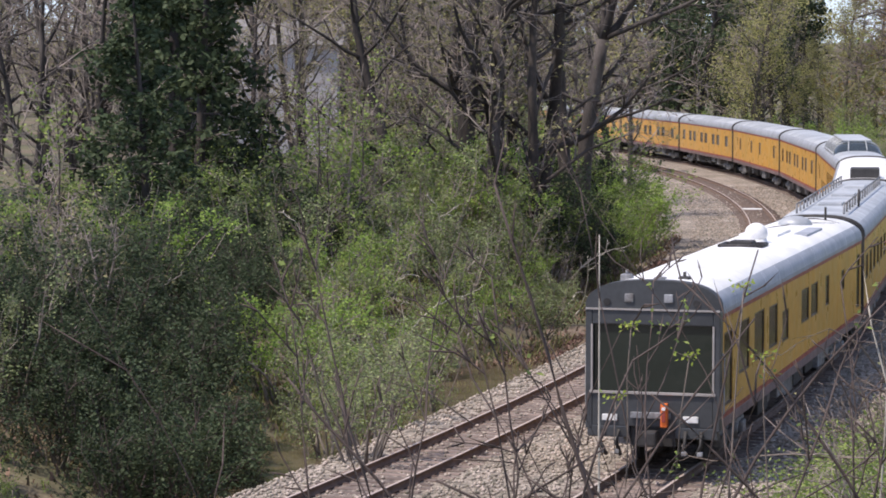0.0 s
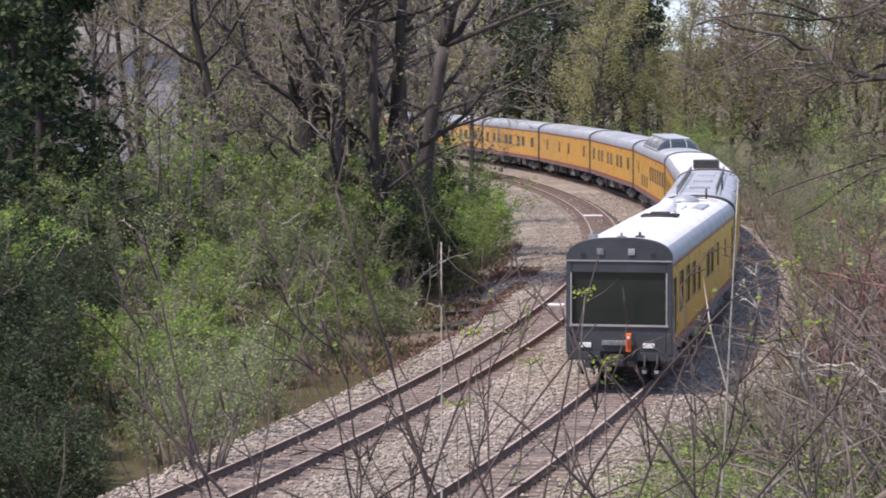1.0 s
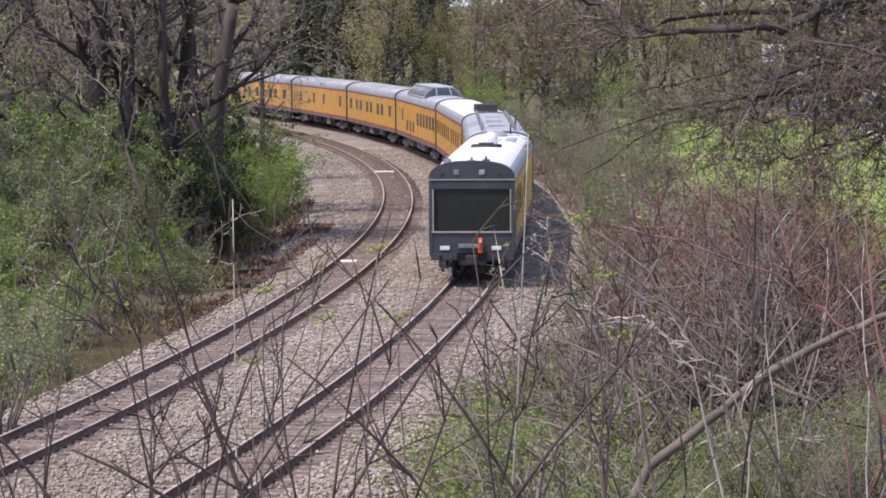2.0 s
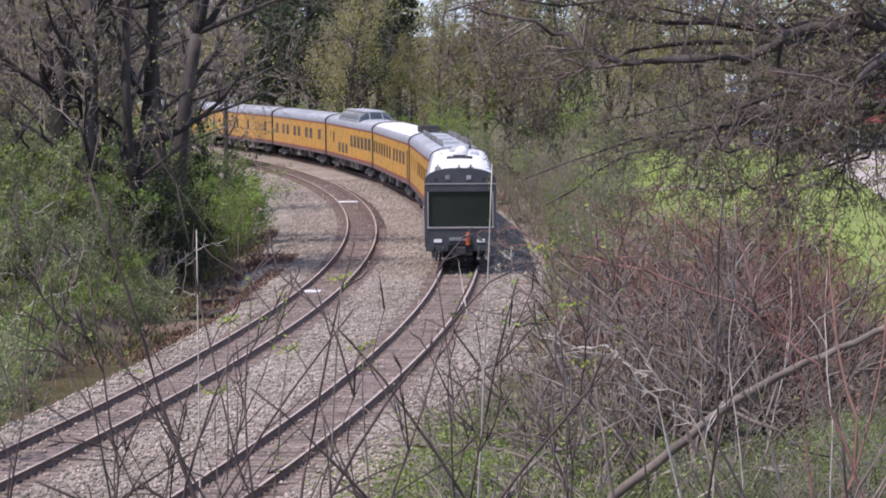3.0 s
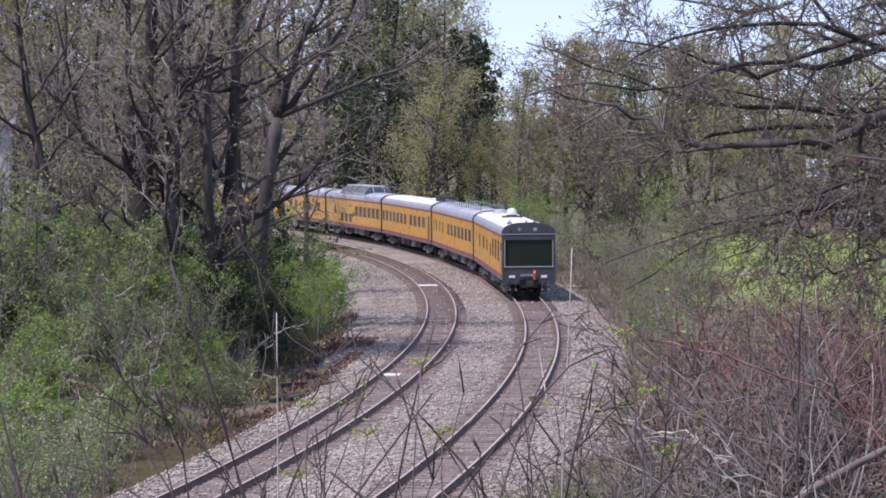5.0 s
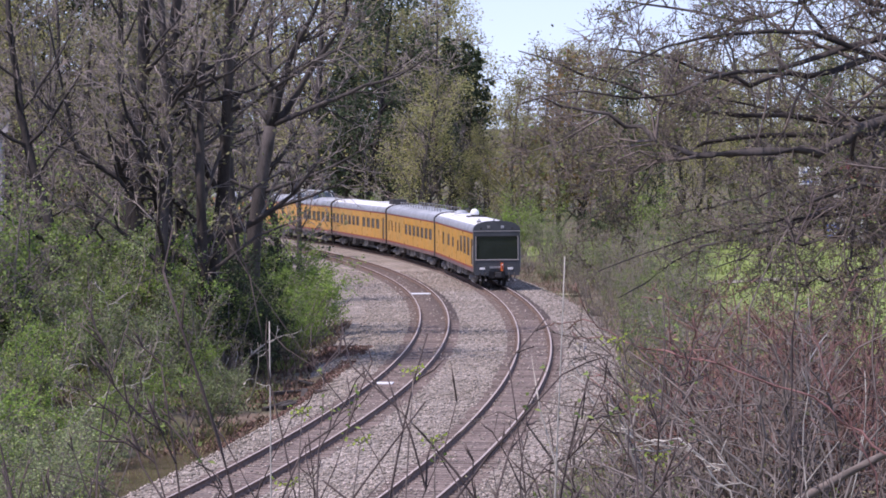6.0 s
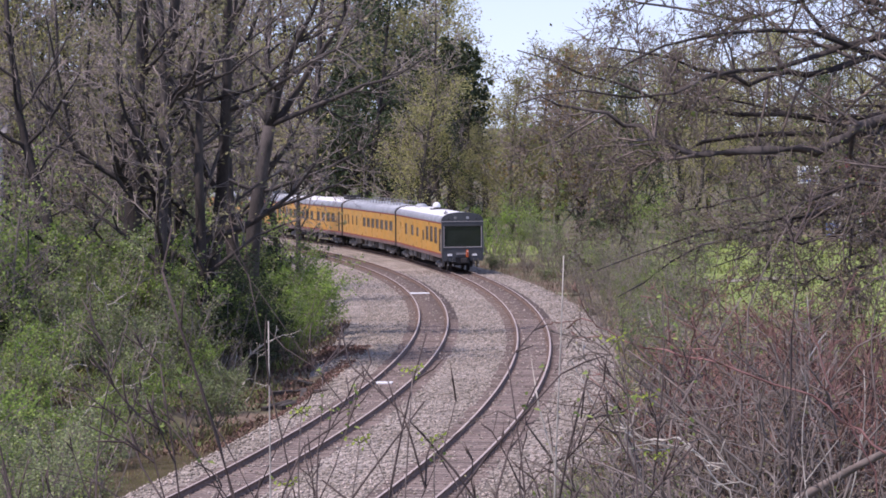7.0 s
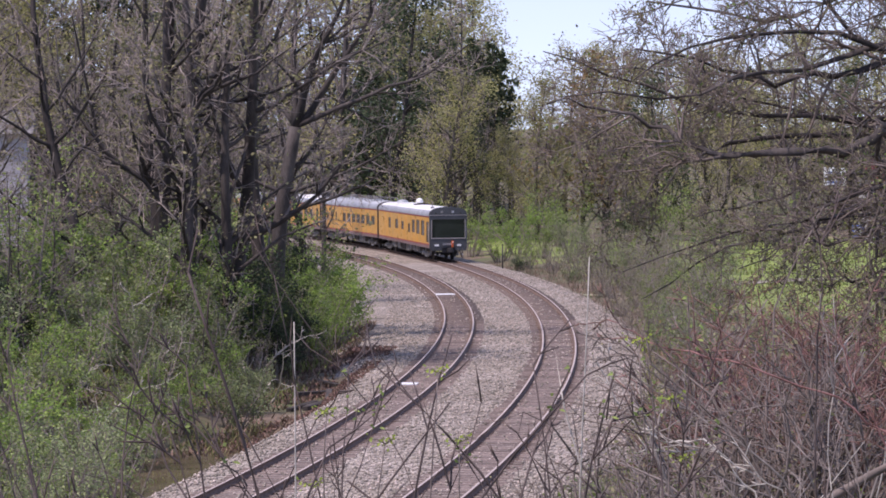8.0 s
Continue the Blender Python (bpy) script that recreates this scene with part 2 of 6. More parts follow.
def height(x, y):
    """Ground height: track bed, ditch and wooded bank on one side, meadow and hillside on the other."""
    x, y = np.asarray(x, float), np.asarray(y, float)
    ur = np.hypot(x - C_MAIN[0], y - C_MAIN[1]) - R_MAIN
    ul = np.hypot(x - C_SIDE[0], y - C_SIDE[1]) - R_SIDE
    wob = 0.25 * np.sin(x * 0.31 + 1.3 * np.sin(y * 0.11)) + 0.2 * np.sin(y * 0.23 + x * 0.17)
    z = np.full(x.shape, -0.205)
    # left shoulder, ditch, bank
    flat = 2.35 + 0.9 * np.clip((y - 95) / 25, 0, 1) + 1.6 * np.clip((y - 112) / 12, 0, 1)
    d = np.maximum(0, -ul - flat)
    ditch = 1.75 - 1.35 * np.clip((y - 85) / 35, 0, 1)
    left = -0.205 - np.minimum(d * 0.62, ditch)
    rise = np.maximum(0, d - 5.5 + 2.5 * np.clip((y - 85) / 35, 0, 1))
    left = left + np.minimum(rise * 0.35, 2.2) + np.clip((rise - 10) * 0.06, 0, 3.5) + wob * np.clip(rise / 3, 0, 1)
    z = np.where(ul < -2.2, left, z)
    # right shoulder and meadow
    e = np.maximum(0, ur - 3.0)
    right = -0.205 - np.minimum(e * 0.35, 0.55) + np.clip((e - 2.5) * 0.08, 0, 0.7) + wob * 0.5 * np.clip((e - 2) / 4, 0, 1)
    z = np.where(ur > 2.9, right, z)
    # the hillside under the camera, higher on the right
    side = np.clip((x + 1.5) / 7.0, 0, 1)
    side = side * side * (3 - 2 * side)
    low = 7.4 - 0.185 * np.maximum(y, -10)
    high = 7.4 - 0.105 * np.maximum(y, -10)
    hill = low * (1 - side) + high * side + wob * 0.5 * np.clip(y / 12, 0, 1)
    keep = np.clip((ur - 3.2) / 4.0, 0, 1)
    near = np.clip((52 - y) / 12, 0, 1)
    z = np.maximum(z, np.where(hill > z, z + (hill - z) * np.maximum(keep, near * 0.999), z))
    # far land climbs gently away from the line
    z = z + np.clip((np.hypot(x, y) - 260) * 0.012, 0, 25) * np.clip((ur - 10) / 40, 0, 1)
    return z


def ground_z(x, y):
    return float(height(np.array([x]), np.array([y]))[0])


# ---- ground ----
def steps(fine0, fine1, step, far0, far1, grow=1.25):
    a = list(np.arange(fine0, fine1 + 1e-6, step))
    d, v = step, fine1
    while v < far1:
        d *= grow
        v += d
        a.append(v)
    d, v = step, fine0
    while v > far0:
        d *= grow
        v -= d
        a.insert(0, v)
    return np.array(a)


def build_ground():
    xs, ys = steps(-46, 46, 0.7, -2600, 2600), steps(-8, 250, 1.1, -900, 3200)
    gx, gy = np.meshgrid(xs, ys)
    v = np.stack([gx.ravel(), gy.ravel(), height(gx, gy).ravel()], 1)
    nx, ny = len(xs), len(ys)
    i = (np.arange(ny - 1)[:, None] * nx + np.arange(nx - 1)[None]).ravel()
    f = np.stack([i, i + 1, i + 1 + nx, i + nx], 1)
    me = raw_mesh("ground", v, f, True)
    for m in (M_EARTH, M_BALLAST, M_GRASS):
        me.materials.append(m)
    c = v[f].mean(1)
    ur = np.hypot(c[:, 0] - C_MAIN[0], c[:, 1] - C_MAIN[1]) - R_MAIN
    ul = np.hypot(c[:, 0] - C_SIDE[0], c[:, 1] - C_SIDE[1]) - R_SIDE
    wave = 0.5 * np.sin(c[:, 1] * 0.4) + 0.4 * np.sin(c[:, 1] * 1.1 + 2)
    idx = np.zeros(len(f), dtype=np.int32)
    idx[(ul > -3.7 - 0.4 * wave - 2.6 * np.clip((c[:, 1] - 112) / 12, 0, 1)) & (ur < 4.0 + 0.5 * wave)] = 1
    idx[(ur > 9 + 2 * wave) & (c[:, 1] > 75 + 4 * wave) & (c[:, 1] < 260)] = 2
    me.polygons.foreach_set("material_index", idx)
    tagged(new("ground", me), "brown earth bank, grey ballast bed and green meadow beside the line", "ground", kind="structure")


build_ground()


def build_water():
    rows = []
    for y in np.arange(30, 100, 2.0):
        a = (y - C_SIDE[1]) / R_SIDE
        x = C_SIDE[0] + R_SIDE * math.cos(math.asin(a))
        rows.append(((x - 8.6, y, -1.62), (x - 4.1, y, -1.62)))
    v = np.array([p for r in rows for p in r])
    i = np.arange(len(rows) - 1) * 2
    me = raw_mesh("water", v, np.stack([i, i + 1, i + 3, i + 2], 1))
    put("water", me, M_WATER)
    tagged(bpy.data.objects["water"], "still muddy brown water in the trackside ditch", "water", kind="structure")


build_water()


def build_roads():
    """A pale concrete drive and a lane across the meadow, laid just above the grass."""
    for name, pts, w in (("road", [(8, 172), (22, 174), (40, 176), (70, 180), (120, 190)], 1.1),
                         ("road.001", [(33.5, 128), (35.0, 150), (38, 172), (41.5, 205), (46, 240)], 3.4)):
        v, f = [], []
        pts = [Vector((*p, 0)) for p in pts]
        fine = []
        for a, b in zip(pts, pts[1:]):
            fine += [a.lerp(b, k / 12) for k in range(12)]
        fine.append(pts[-1])
        for k, p in enumerate(fine):
            d = (fine[min(k + 1, len(fine) - 1)] - fine[max(k - 1, 0)]).normalized()
            nrm = Vector((d.y, -d.x, 0))
            for s in (-1, -0.33, 0.33, 1):
                q = p + nrm * w * s
                v.append((q.x, q.y, ground_z(q.x, q.y) + 0.06))
        for k in range(len(fine) - 1):
            for j in range(3):
                f.append((k * 4 + j, k * 4 + j + 1, k * 4 + j + 5, k * 4 + j + 4))
        me = raw_mesh(name, np.array(v), np.array(f), True)
        tagged(put(name, me, M_LANE if w < 2 else M_ROAD), "worn lane across the meadow" if w < 2 else "pale sunlit concrete drive crossing the green meadow", "road", kind="structure")


build_roads()


# ---- tracks ----
RAIL_PROFILE = [(-0.07, -0.17), (0.07, -0.17), (0.07, -0.155), (0.012, -0.135), (0.012, -0.045), (0.036, -0.035), (0.036, -0.004),
                (0.026, 0.0), (-0.026, 0.0), (-0.036, -0.004), (-0.036, -0.035), (-0.012, -0.045), (-0.012, -0.135), (-0.07, -0.155)]


def sweep_rail(c, r, off, s0, s1, step=1.5):
    v, f, m = [], [], []
    n = len(RAIL_PROFILE)
    ss = np.arange(s0, s1, step)
    for s in ss:
        for px, pz in RAIL_PROFILE:
            x, y, _ = on_arc(c, r, s, off + px)
            v.append((x, y, pz))
    for k in range(len(ss) - 1):
        for j in range(n):
            f.append((k * n + j, k * n + (j + 1) % n, (k + 1) * n + (j + 1) % n, (k + 1) * n + j))
            m.append(1 if 6 <= j <= 8 else 0)
    me = raw_mesh("rail", np.array(v), np.array(f))
    me.materials.append(M_RAIL)
    me.materials.append(M_RAILTOP)
    me.polygons.foreach_set("material_index", np.array(m, dtype=np.int32))
    return me


def build_track(c, r, s0, s1, label):
    """Two swept rails on separate wooden ties with steel plates; far ties joined."""
    track = tagged(empty("railway_track"), label, "railway track", "parallel railway tracks")
    for off in (-GAUGE / 2, GAUGE / 2):
        put("rail", sweep_rail(c, r, off, s0, s1), None, track, "worn steel rail with rusty sides")
    rng = random.Random(int(r))
    variants = []
    for _ in range(5):
        h = 1.30 + rng.uniform(-0.05, 0.05)
        bm = boxes((-h, h, -0.115, 0.115, -0.36, -0.172 + rng.uniform(-0.008, 0.0)))
        bmesh.ops.bevel(bm, geom=bm.edges[:], offset=0.014, segments=1, affect="EDGES")
        me = bpy.data.meshes.new("tie")
        bm.to_mesh(me)
        bm.free()
        me.materials.append(M_TIE)
        variants.append(me)
    plates = []
    far_v, far_f = [], []
    for k, s in enumerate(np.arange(s0, s1, 0.53)):
        x, y, a = on_arc(c, r, s + rng.uniform(-0.03, 0.03), rng.uniform(-0.05, 0.05))
        a += rng.uniform(-0.015, 0.015)
        m = Matrix.Translation((x, y, rng.uniform(-0.006, 0.002))) @ Matrix.Rotation(a, 4, "Z")
        if 48 < y < 140:
            ob = new("tie", variants[rng.randrange(5)])
            ob.matrix_basis = m
            ob.parent = track
        else:
            base = len(far_v)
            for px in (-1.3, 1.3):
                for py in (-0.115, 0.115):
                    for pz in (-0.36, -0.175):
                        far_v.append(m @ Vector((px, py, pz)))
            far_f += [[base + q for q in w] for w in ((0, 1, 3, 2), (4, 6, 7, 5), (0, 4, 5, 1), (2, 3, 7, 6), (0, 2, 6, 4), (1, 5, 7, 3))]
        for off in (-GAUGE / 2, GAUGE / 2):
            plates.append(m @ Matrix.Translation((off, 0, 0)))
    tagged(put("far_ties", raw_mesh("far_ties", np.array(far_v), np.array(far_f)), M_TIE, track), kind="stuff")
    pv, pf = [], []
    for m in plates:
        base = len(pv)
        for px in (-0.17, 0.17):
            for py in (-0.09, 0.09):
                for pz in (-0.18, -0.158):
                    pv.append(m @ Vector((px, py, pz)))
        pf += [[base + q for q in w] for w in ((0, 1, 3, 2), (4, 6, 7, 5), (0, 4, 5, 1), (2, 3, 7, 6), (0, 2, 6, 4), (1, 5, 7, 3))]
    tagged(put("tie_plates", raw_mesh("tie_plates", np.array(pv), np.array(pf)), M_RAIL, track), kind="stuff")
    return track


build_track(C_MAIN, R_MAIN, -130, 330, "curved main railway track with rusty rails on dark wooden ties")
build_track(C_SIDE, R_SIDE, -130, 330, "curved second railway track with rusty rails on weathered ties")


def build_ballast():
    """Loose crushed stone over the bed, as one heap of small angular pieces."""
    rng = np.random.default_rng(5)
    n = 46000
    s = -95 + 150 * rng.random(n) ** 1.7
    u = rng.uniform(-8.9, 4.6, n)
    a = s / R_MAIN
    x, y = C_MAIN[0] + (R_MAIN + u) * np.cos(a), C_MAIN[1] + (R_MAIN + u) * np.sin(a)
    ul = np.hypot(x - C_SIDE[0], y - C_SIDE[1]) - R_SIDE
    inside = (np.abs(u) < 1.35) | (np.abs(ul) < 1.35)
    keep = (ul > -4.2) & (~inside | (rng.random(n) < 0.16)) & (np.abs(np.abs(u) - 0.75) > 0.13) & (np.abs(np.abs(ul) - 0.75) > 0.13)
    x, y = x[keep], y[keep]
    n = len(x)
    z = height(x, y) + np.where(inside[keep], 0.02, 0.0)
    shape = np.array([(1, 0, 0), (-1, 0, 0), (0, 1, 0), (0, -1, 0), (0, 0, 0.8), (0, 0, -0.8)], float)
    tri = np.array([(0, 2, 4), (2, 1, 4), (1, 3, 4), (3, 0, 4), (2, 0, 5), (1, 2, 5), (3, 1, 5), (0, 3, 5)])
    size = rng.uniform(0.03, 0.075, n)
    p = shape[None] * rng.uniform(0.6, 1.3, (n, 6, 1)) * size[:, None, None]
    t = rng.uniform(0, math.tau, n)
    cx, sx = np.cos(t)[:, None], np.sin(t)[:, None]
    p = np.stack([p[:, :, 0] * cx - p[:, :, 1] * sx, p[:, :, 0] * sx + p[:, :, 1] * cx, p[:, :, 2]], 2)
    p += np.stack([x, y, z + size * 0.3], 1)[:, None]
    f = (tri[None] + (np.arange(n) * 6)[:, None, None]).reshape(-1, 3)
    tagged(put("ballast", raw_mesh("ballast", p.reshape(-1, 3), f), M_STONE), "loose crushed grey-pink ballast stone round the ties", "ballast", kind="stuff")


build_ballast()


def build_cribs():
    """Ballast between and beside the rails, stained dark with rust and oil."""
    for name, c, r in (("crib", C_MAIN, R_MAIN), ("crib.001", C_SIDE, R_SIDE)):
        rng = random.Random(int(r) + 1)
        ss = np.arange(-118, 300, 1.0)
        v = []
        for s in ss:
            for off in (-1.30, -0.72, 0.0, 0.72, 1.30):
                x, y, _ = on_arc(c, r, s, off + (rng.uniform(-0.13, 0.13) if abs(off) > 1 else 0))
                v.append((x, y, -0.196 - (0.022 if abs(off) > 1 else 0.0)))
        i = (np.arange(len(ss) - 1)[:, None] * 5 + np.arange(4)[None]).ravel()
        me = raw_mesh(name, np.array(v), np.stack([i, i + 1, i + 6, i + 5], 1), True)
        tagged(put(name, me, M_CRIB), "ballast stained dark brown between the rails", "ballast", kind="structure")


build_cribs()


def build_crossing_plates():
    for s, w, half, off in ((23.8, 0.55, 0.62, 0.0), (-38.4, 0.36, 0.33, -0.33)):
        x, y, a = on_arc(C_SIDE, R_SIDE, s, off)
        bm = boxes((-half, half, -w, w, -0.172, -0.13), bevel=0.01)
        box(bm, -half + 0.07, -half + 0.25, -w + 0.1, w - 0.1, -0.14, -0.12)
        ob = new("track_plate", bpy.data.meshes.new("track_plate"))
        bm.to_mesh(ob.data)
        bm.free()
        ob.data.materials.append(M_WHITE)
        ob.matrix_basis = Matrix.Translation((x, y, 0)) @ Matrix.Rotation(a, 4, "Z")
        tagged(ob, "flat white-painted plate lying between the rails", "track plate", "white plates between the rails")


build_crossing_plates()


# ---- train ----
HALF_W, SILL, EAVE, TOP = 1.475, 1.20, 3.60, 4.24
BODY = 12.62
PITCH = 25.9


def roof_line(n=14, w=HALF_W, lo=EAVE, hi=TOP):
    """Cross-section of the roof from one eave over to the other."""
    pts = []
    for k in range(n + 1):
        t = math.pi * k / n
        c, s = math.cos(t), math.sin(t)
        pts.append((-w * math.copysign(abs(c) ** 0.75, c), lo + (hi - lo) * abs(s) ** 0.8))
    return pts


def side_panel(x, face, y0, y1, z0, z1, holes, depth=0.07):
    """A side wall with real openings and reveals. holes: (y0, y1, z0, z1)."""
    bm = bmesh.new()
    ys = sorted({y0, y1, *[h[0] for h in holes], *[h[1] for h in holes]})
    zs = sorted({z0, z1, *[h[2] for h in holes], *[h[3] for h in holes]})
    for a, b in zip(ys, ys[1:]):
        for c, d in zip(zs, zs[1:]):
            my, mz = (a + b) / 2, (c + d) / 2
            if any(h[0] < my < h[1] and h[2] < mz < h[3] for h in holes):
                continue
            bm.faces.new([bm.verts.new(p) for p in ((x, a, c), (x, b, c), (x, b, d), (x, a, d))])
    xi = x - face * depth
    for a, b, c, d in holes:
        for p, q in (((a, c), (b, c)), ((b, c), (b, d)), ((b, d), (a, d)), ((a, d), (a, c))):
            bm.faces.new([bm.verts.new(w) for w in ((x, *p), (x, *q), (xi, *q), (xi, *p))])
    bmesh.ops.remove_doubles(bm, verts=bm.verts, dist=0.001)
    bmesh.ops.recalc_face_normals(bm, faces=bm.faces)
    return bm


PANES = {}


def pane_mesh(w, h):
    key = (round(w, 2), round(h, 2))
    if key not in PANES:
        bm = bmesh.new()
        box(bm, -0.012, 0.012, -w / 2, w / 2, -h / 2, h / 2)
        me = bpy.data.meshes.new("window")
        bm.to_mesh(me)
        bm.free()
        me.materials.append(M_GLASS)
        fr = bmesh.new()
        t = 0.05
        box(fr, -0.03, 0.03, -w / 2, w / 2, -h / 2, -h / 2 + t)
        box(fr, -0.03, 0.03, -w / 2, w / 2, h / 2 - t, h / 2)
        box(fr, -0.03, 0.03, -w / 2, -w / 2 + t, -h / 2 + t, h / 2 - t)
        box(fr, -0.03, 0.03, w / 2 - t, w / 2, -h / 2 + t, h / 2 - t)
        fm = bpy.data.meshes.new("window_frame")
        fr.to_mesh(fm)
        fr.free()
        fm.materials.append(M_WINFRAME)
        PANES[key] = (me, fm)
    return PANES[key]


def bogie_mesh():
    bm = bmesh.new()
    for sx in (-1, 1):
        box(bm, sx * 1.08 - 0.07, sx * 1.08 + 0.07, -1.75, 1.75, 0.52, 0.70, bevel=0.03)
        for y in (-1.3, 1.3):
            box(bm, sx * 1.12 - 0.12, sx * 1.12 + 0.12, y - 0.22, y + 0.22, 0.34, 0.62, bevel=0.04)
        for y in (-0.35, 0.35):
            tube(bm, [(sx * 1.10, y, 0.30), (sx * 1.10, y, 0.66)], 0.14, 8)
        box(bm, sx * 1.10 - 0.1, sx * 1.10 + 0.1, -0.6, 0.6, 0.22, 0.32, bevel=0.02)
    box(bm, -1.2, 1.2, -0.25, 0.25, 0.66, 0.95, bevel=0.03)
    me = bpy.data.meshes.new("bogie_frame")
    bm.to_mesh(me)
    bm.free()
    me.materials.append(M_UNDER)
    wm = bmesh.new()
    for sx in (-1, 1):
        c = sx * 0.7525
        tube(wm, [(c - 0.065, 0, 0.455), (c + 0.065, 0, 0.455)], 0.455, 24)
        tube(wm, [(c - sx * 0.065, 0, 0.455), (c - sx * 0.095, 0, 0.455)], 0.48, 24)
    tube(wm, [(-0.9, 0, 0.455), (0.9, 0, 0.455)], 0.08, 8)
    we = bpy.data.meshes.new("wheelset")
    wm.to_mesh(we)
    wm.free()
    we.materials.append(M_DARKIRON)
    return me, we


BOGIE, WHEELSET = bogie_mesh()


def shell_roof(y0, y1, w=HALF_W + 0.02, lo=EAVE, hi=TOP, taper=True):
    """Curved roof with slightly drooped ends, as a closed cap."""
    bm = bmesh.new()
    rings = []
    ys = [y0, y0 + 0.35, y0 + 1.2] + list(np.linspace(y0 + 3, y1 - 3, 7)) + [y1 - 1.2, y1 - 0.35, y1]
    for y in ys:
        k = 0.90 if taper and min(y - y0, y1 - y) < 0.1 else 1.0
        rings.append([bm.verts.new((x, y, lo + (z - lo) * k)) for x, z in roof_line(16, w, lo, hi)])
    for a, b in zip(rings, rings[1:]):
        for p, q, r, s in zip(a, a[1:], b[1:], b):
            bm.faces.new((p, s, r, q)).smooth = True
    bm.faces.new(rings[0])
    bm.faces.new(rings[-1][::-1])
    bmesh.ops.recalc_face_normals(bm, faces=bm.faces)
    for f in bm.faces:
        if len(f.verts) == 4 and abs(f.calc_center_median().x) > w - 0.16:
            f.material_index = 1
    return bm


def roof_ribs(y0, y1, w=HALF_W + 0.03):
    bm = bmesh.new()
    for y in np.arange(y0 + 2.1, y1 - 1, 2.15):
        prof = roof_line(12, w, EAVE, TOP + 0.006)
        for (xa, za), (xb, zb) in zip(prof, prof[1:]):
            vs = [bm.verts.new(p) for p in ((xa, y - 0.012, za), (xb, y - 0.012, zb), (xb, y + 0.012, zb), (xa, y + 0.012, za))]
            bm.faces.new(vs)
    return bm


def roof_hoop(y0, y1):
    """A thick dark hoop that closes the roof's end."""
    bm = bmesh.new()
    outer, inner = roof_line(14, HALF_W + 0.05, EAVE, TOP + 0.03), roof_line(14, HALF_W - 0.12, EAVE, TOP - 0.14)
    rings = [[bm.verts.new((x, y, z)) for x, z in prof] for prof, y in ((outer, y0), (outer, y1), (inner, y1), (inner, y0))]
    for a, b in zip(rings, rings[1:] + rings[:1]):
        for p, q, r, s in zip(a, a[1:], b[1:], b):
            bm.faces.new((p, s, r, q)).smooth = True
    bmesh.ops.recalc_face_normals(bm, faces=bm.faces)
    return bm


